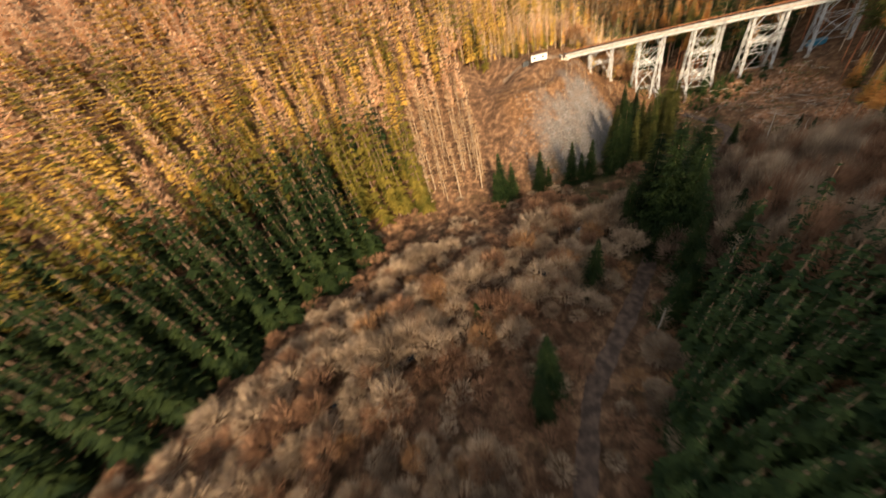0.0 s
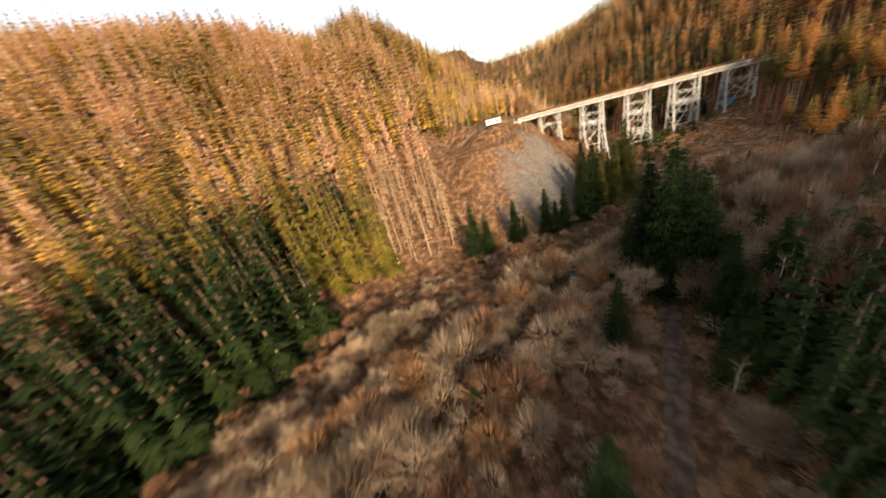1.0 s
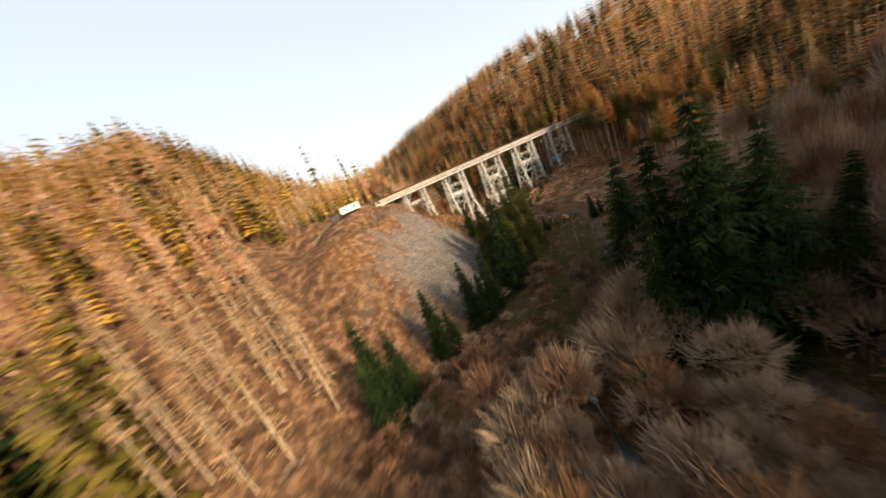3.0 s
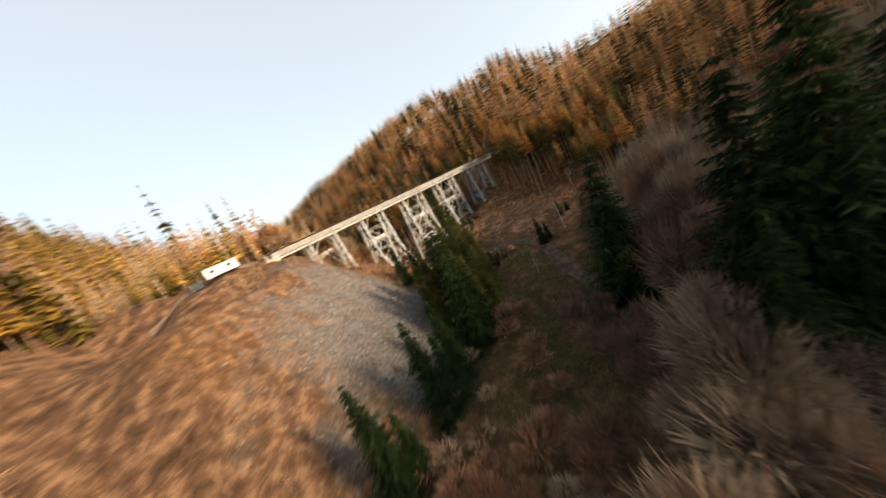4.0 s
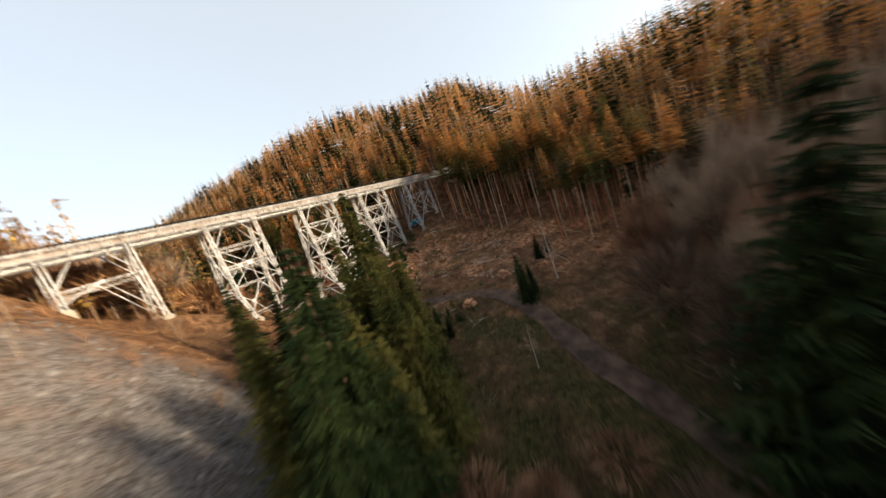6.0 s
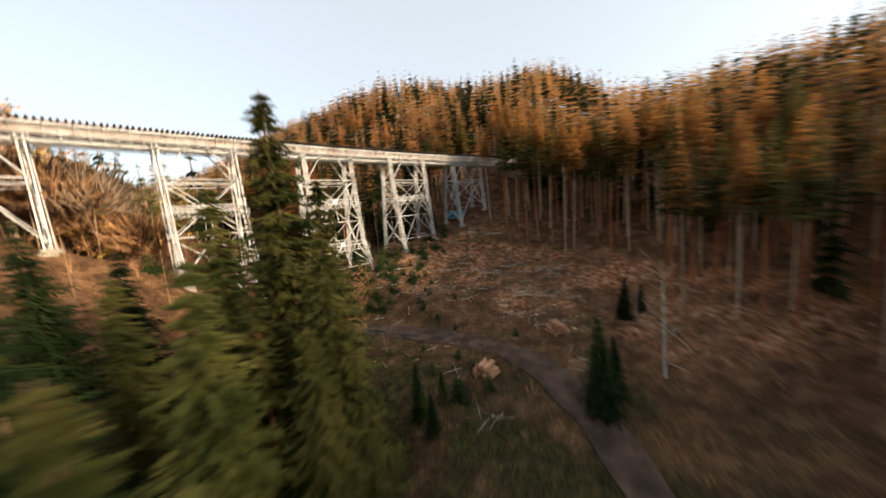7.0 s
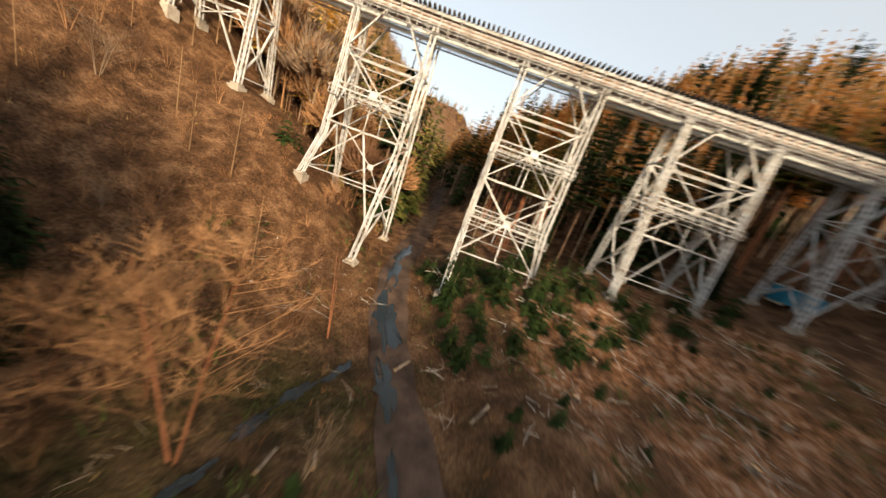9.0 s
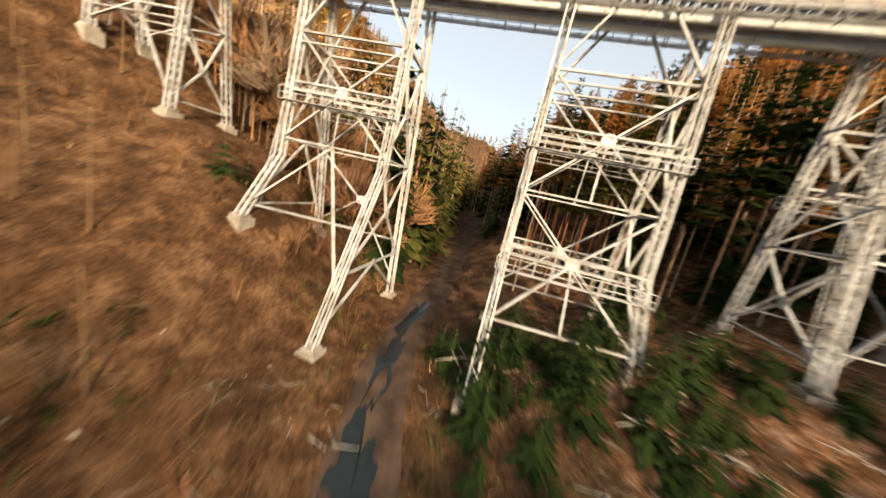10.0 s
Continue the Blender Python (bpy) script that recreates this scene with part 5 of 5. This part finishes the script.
F_TUFT = [[(packed(t), M_STRAW)] for t in tufts]
F_FERN = [[(packed(t), M_BRACKEN)] for t in tufts]
px, py, dls, drs = scatter(40, 205, 88, 185, 1.9, 0.9)
scs = scree_zone(px, py)
roads, brooks = np.abs(side(px, py, ROAD)), np.abs(side(px, py, STREAM))
for x, y, dl, dr, sc, rd, bk in zip(px, py, dls, drs, scs, roads, brooks):
    if rd < 2.4 or bk < 1.4 or sc > 0.4 and RNG.random() < 0.85 or dr > 50 or dl > 46:
        continue
    if noise.noise((x * 0.12, y * 0.12, 1.0)) < -0.12:
        continue
    grass.append((RNG.choice(F_FERN if noise.noise((x * 0.07, y * 0.07, 5.0)) > -0.1 else F_TUFT), x, y, RNG.uniform(0.5, 1.2), RNG.uniform(0.6, 1.1)))
M_BRAMBLE = material("green_bramble_leaves", (0.035, 0.055, 0.015), (0.10, 0.13, 0.035), 0.3, 0.8, 0.3, leaf=0.3)
F_BRAMBLE = [[(packed(t), M_BRAMBLE)] for t in tufts]
px, py, dls, drs = scatter(118, 200, 104, 165, 1.3, 0.6)
for x, y, dl, dr, rd in zip(px, py, dls, drs, np.abs(side(px, py, ROAD))):
    if rd > 2.0 and dl < 6 and dr < 42 and noise.noise((x * 0.14, y * 0.14, 4.0)) > 0.06:
        grass.append((RNG.choice(F_BRAMBLE), x, y, RNG.uniform(0.8, 1.9), RNG.uniform(0.5, 0.9)))
wood("dead_grass", "dead straw grass, rust-brown bracken and green brambles", "grass", grass)


# ---- loose stones, logs and stumps ----
def rock(rng, r):
    bm = bmesh.new()
    bmesh.ops.create_icosphere(bm, subdivisions=1, radius=r)
    for v in bm.verts:
        v.co = Vector((v.co.x * rng.uniform(0.7, 1.3), v.co.y * rng.uniform(0.7, 1.3), v.co.z * rng.uniform(0.45, 0.9)))
    sh = Shape()
    bm.verts.ensure_lookup_table()
    sh.v = [tuple(v.co) for v in bm.verts]
    sh.f = [tuple(v.index for v in f.verts) for f in bm.faces]
    bm.free()
    return sh


M_STONE = material("grey_scree_stone", (0.062, 0.057, 0.054), (0.145, 0.134, 0.128), 0.8, 0.95, 0.3, island=True)
F_ROCK = [[(packed(rock(RNG, 0.42)), M_STONE)] for _ in range(8)]
stones = []
px, py, dls, drs = scatter(50, 118, 126, 182, 0.95, 0.45)
scs = scree_zone(px, py)
for x, y, dl, sc in zip(px, py, dls, scs):
    if RNG.random() < sc * 1.15 - 0.1:
        stones.append((RNG.choice(F_ROCK), x, y, RNG.uniform(0.4, 1.3) ** 1.5, RNG.uniform(0.7, 1.0)))
wood("scree", "loose grey broken stone on the steep bank", "scree", stones)

M_CUT = material("fresh_cut_wood", (0.42, 0.26, 0.14), (0.58, 0.40, 0.24), 3.0, 0.8, 0.15)
M_LOGBARK = material("grey_log_bark", (0.12, 0.085, 0.06), (0.30, 0.235, 0.18), 1.5, 0.95, 0.3, 0.4)


def log_mesh(L, r, stump=False):
    """Bark cylinder with slightly uneven girth, and its two pale sawn faces."""
    bark, ends = bmesh.new(), []
    rings, n = [], 10
    for i in range(5):
        k = i / 4
        rr = r * (1 + RNG.uniform(-0.06, 0.06)) * (1.35 if stump and i == 0 else 1)
        rings.append([bark.verts.new((L * (k - 0.5), rr * math.cos(a), rr * math.sin(a))) for a in np.arange(n) * 2 * math.pi / n])
    for p, q in zip(rings, rings[1:]):
        for i in range(n):
            bark.faces.new((p[i], p[(i + 1) % n], q[(i + 1) % n], q[i]))
    for ring, sg in ((rings[0], -1), (rings[-1], 1)):
        face = bmesh.new()
        vs = [face.verts.new((v.co.x + sg * 0.005, v.co.y, v.co.z)) for v in ring]
        face.faces.new(vs if sg > 0 else vs[::-1])
        ends.append(face)
    out = []
    for bm, mt, nm in ((bark, M_LOGBARK, "bark"), (ends[0], M_CUT, "cut_face"), (ends[1], M_CUT, "cut_face")):
        me = bpy.data.meshes.new(nm)
        bm.to_mesh(me)
        bm.free()
        me.materials.append(mt)
        out.append(me)
    return out


LOGS = [log_mesh(RNG.uniform(0.6, 2.4), RNG.uniform(0.07, 0.17)) for _ in range(8)]
STUMPS = [log_mesh(0.6, RNG.uniform(0.25, 0.42), True) for _ in range(4)]


def fell(kind_, x, y):
    stump = kind_ == "stump"
    root = new("tree_stump" if stump else "log")
    m = RNG.choice(STUMPS if stump else LOGS)
    if stump:
        root.matrix_basis = pose(x, y, height(x, y) + 0.22, 0, -90, RNG.uniform(0, 360))
        tagged(root, "low stump with a pale sawn top", "stump", "stumps of the felled slope")
    else:
        turn = RNG.uniform(0, 360)
        dx, dy = math.cos(radians(turn)), math.sin(radians(turn))
        tilt = math.degrees(math.atan2(height(x + dx, y + dy) - height(x - dx, y - dy), 2))
        root.matrix_basis = pose(x, y, height(x, y) + 0.16, 0, -tilt, turn)
        tagged(root, "short cut log with bark on the felled slope", "log", "logs of the felled slope")
    part("bark", m[0], root)
    part("cut_face", m[1], root, "pale sawn end")
    part("cut_face", m[2], root, "pale sawn end")


for x, y in ((133.3, 129.0), (145.4, 134.5), (140.8, 141.0), (149.5, 128.0), (157.6, 123.0), (172.5, 115.5), (132.0, 127.0), (147.5, 137.0), (152.0, 131.0), (160.0, 134.0)):
    fell("log", x, y)
px, py, dls, drs = scatter(126, 196, 106, 152, 4.2, 2.0)
fz = felled_zone(px, py)
for x, y, f, rd in zip(px, py, fz, np.abs(side(px, py, ROAD))):
    if f > 0.4 and rd > 3:
        q = RNG.random()
        if q < 0.34:
            fell("log", x, y)
        elif q < 0.62:
            fell("stump", x, y)
for x, y in ((130.5, 131.0), (131.5, 133.5), (134.0, 133.0), (135.0, 128.0)):
    fell("log", x, y)
M_FRESH = material("peeled_reddish_wood", (0.30, 0.15, 0.09), (0.48, 0.28, 0.18), 1.2, 0.85, 0.3)


def pile(x, y, turn, rows, L):
    """A heap of short split logs."""
    root = new("log_pile")
    root.matrix_basis = pose(x, y, height(x, y) + 0.1, 0, 0, turn)
    tagged(root, "heap of reddish split logs beside the track", "log pile", "log piles by the track")
    for r in range(rows):
        for k in range(rows + 3 - r):
            bm = bmesh.new()
            rad = RNG.uniform(0.13, 0.2)
            bmesh.ops.create_cone(bm, cap_ends=True, segments=7, radius1=rad, radius2=rad * RNG.uniform(0.8, 1), depth=L * RNG.uniform(0.8, 1.1))
            me = bpy.data.meshes.new("split_log")
            bm.to_mesh(me)
            bm.free()
            me.materials.append(M_FRESH)
            part("split_log", me, root).matrix_basis = pose(RNG.uniform(-0.2, 0.2), (k - (rows + 2 - r) / 2) * 0.34, 0.1 + r * 0.29, 0, 90 + RNG.uniform(-7, 7), RNG.uniform(-9, 9))


pile(143.3, 108.9, 30, 5, 2.6)
pile(131.0, 117.3, -20, 5, 2.2)


def fallen(x0, y0, x1, y1):
    """A long thin trunk lying on the slope."""
    a, c = Vector((x0, y0, height(x0, y0) + 0.22)), Vector((x1, y1, height(x1, y1) + 0.18))
    bm = bmesh.new()
    rings = []
    d = (c - a).normalized()
    u = d.orthogonal().normalized()
    v = d.cross(u)
    for k in range(9):
        p = a.lerp(c, k / 8)
        p.z = height(p.x, p.y) + 0.18
        r = 0.13 * (1 - 0.55 * k / 8)
        rings.append([bm.verts.new(p + u * (r * math.cos(g)) + v * (r * math.sin(g))) for g in np.arange(8) * math.pi / 4])
    for p, q in zip(rings, rings[1:]):
        for k in range(8):
            bm.faces.new((p[k], p[(k + 1) % 8], q[(k + 1) % 8], q[k]))
    bm.faces.new(rings[0][::-1])
    bm.faces.new(rings[-1])
    me = bpy.data.meshes.new("fallen_trunk")
    bm.to_mesh(me)
    bm.free()
    me.materials.append(M_PALEBARK)
    tagged(new("fallen_trunk", me), "long thin pale fallen trunk on the felled slope", "fallen tree", "fallen trunks of the felled slope")


for ends in ((152.7, 96.2, 141.9, 93.8), (146.6, 95.8, 138.7, 94.3), (161.3, 88.7, 156.2, 86.3), (136.9, 97.8, 135.3, 95.8)):
    fallen(*ends)
chips = []
F_CHIP = [[(packed(rock(RNG, 0.28)), M_CUT)] for _ in range(4)] + [[(packed(rock(RNG, 0.32)), M_STONE)] for _ in range(3)] + [[(packed(rock(RNG, 0.3)), M_BIRCH)] for _ in range(2)]
sticks = []
for _ in range(6):
    t = Shape()
    for k in range(10):
        a, l = RNG.uniform(0, 6.283), RNG.uniform(0.6, 1.8)
        c = Vector((RNG.uniform(-1, 1), RNG.uniform(-1, 1), RNG.uniform(0.0, 0.25)))
        t.twig(c, c + Vector((math.cos(a) * l, math.sin(a) * l, RNG.uniform(-0.1, 0.3))), 0.03, 0.5)
    sticks.append(t)
F_STICK = [[(packed(t), M_PALEBARK)] for t in sticks[:4]] + [[(packed(t), M_TWIG)] for t in sticks[4:]]
F_WHITE = [[(packed(rock(RNG, 0.17)), M_BIRCH)] for _ in range(4)] + [[(packed(sticks[0]), M_BIRCH)]]
px, py, dls, drs = scatter(122, 200, 104, 158, 1.5, 0.75)
fz = felled_zone(px, py)
for x, y, f, rd in zip(px, py, fz, np.abs(side(px, py, ROAD))):
    if rd > 2.2 and RNG.random() < 0.3 + 0.45 * f:
        if noise.noise((x * 0.11, y * 0.11, 9.0)) > -0.12:
            chips.append((RNG.choice(F_WHITE), x, y, RNG.uniform(0.7, 1.9), 1.0))
        chips.append((RNG.choice(F_CHIP if RNG.random() < 0.55 else F_STICK), x, y, RNG.uniform(0.5, 1.2), 1.0))
wood("felling_debris", "sticks, chips and stones left on the felled slope", "debris", chips)

# white water where the brook leaves the ford
M_FOAM = material("white_water", (0.75, 0.78, 0.80), (0.45, 0.50, 0.53), 2.5, 0.5, 0.2)
foam = []
F_FOAM = [[(packed(rock(RNG, 0.3)), M_FOAM)] for _ in range(4)]
for _ in range(46):
    k = RNG.random()
    foam.append((RNG.choice(F_FOAM), 131.0 + 6.4 * k + RNG.uniform(-0.5, 0.5), 138.0 + 5.2 * k + RNG.uniform(-0.5, 0.5), RNG.uniform(0.4, 1.2), 0.35))
wood("white_water", "small patch of white water in the brook", "water", foam)

# ---- far hills ----
spots = []
px, py, dls, drs = scatter(60, 900, 430, 1150, 23.0, 10.0)
for x, y in zip(px, py):
    if 0.02 < math.atan2(x - 60, y) < 0.95:
        spots.append((RNG.choice(RNG.choice((D_GOLD, D_PINK, D_OLIVE, D_OLIVE))), x, y, RNG.uniform(1.5, 2.1), RNG.uniform(0.7, 0.9)))
wood("distant_forest", "distant wooded hills closing the valley", "forest", spots)
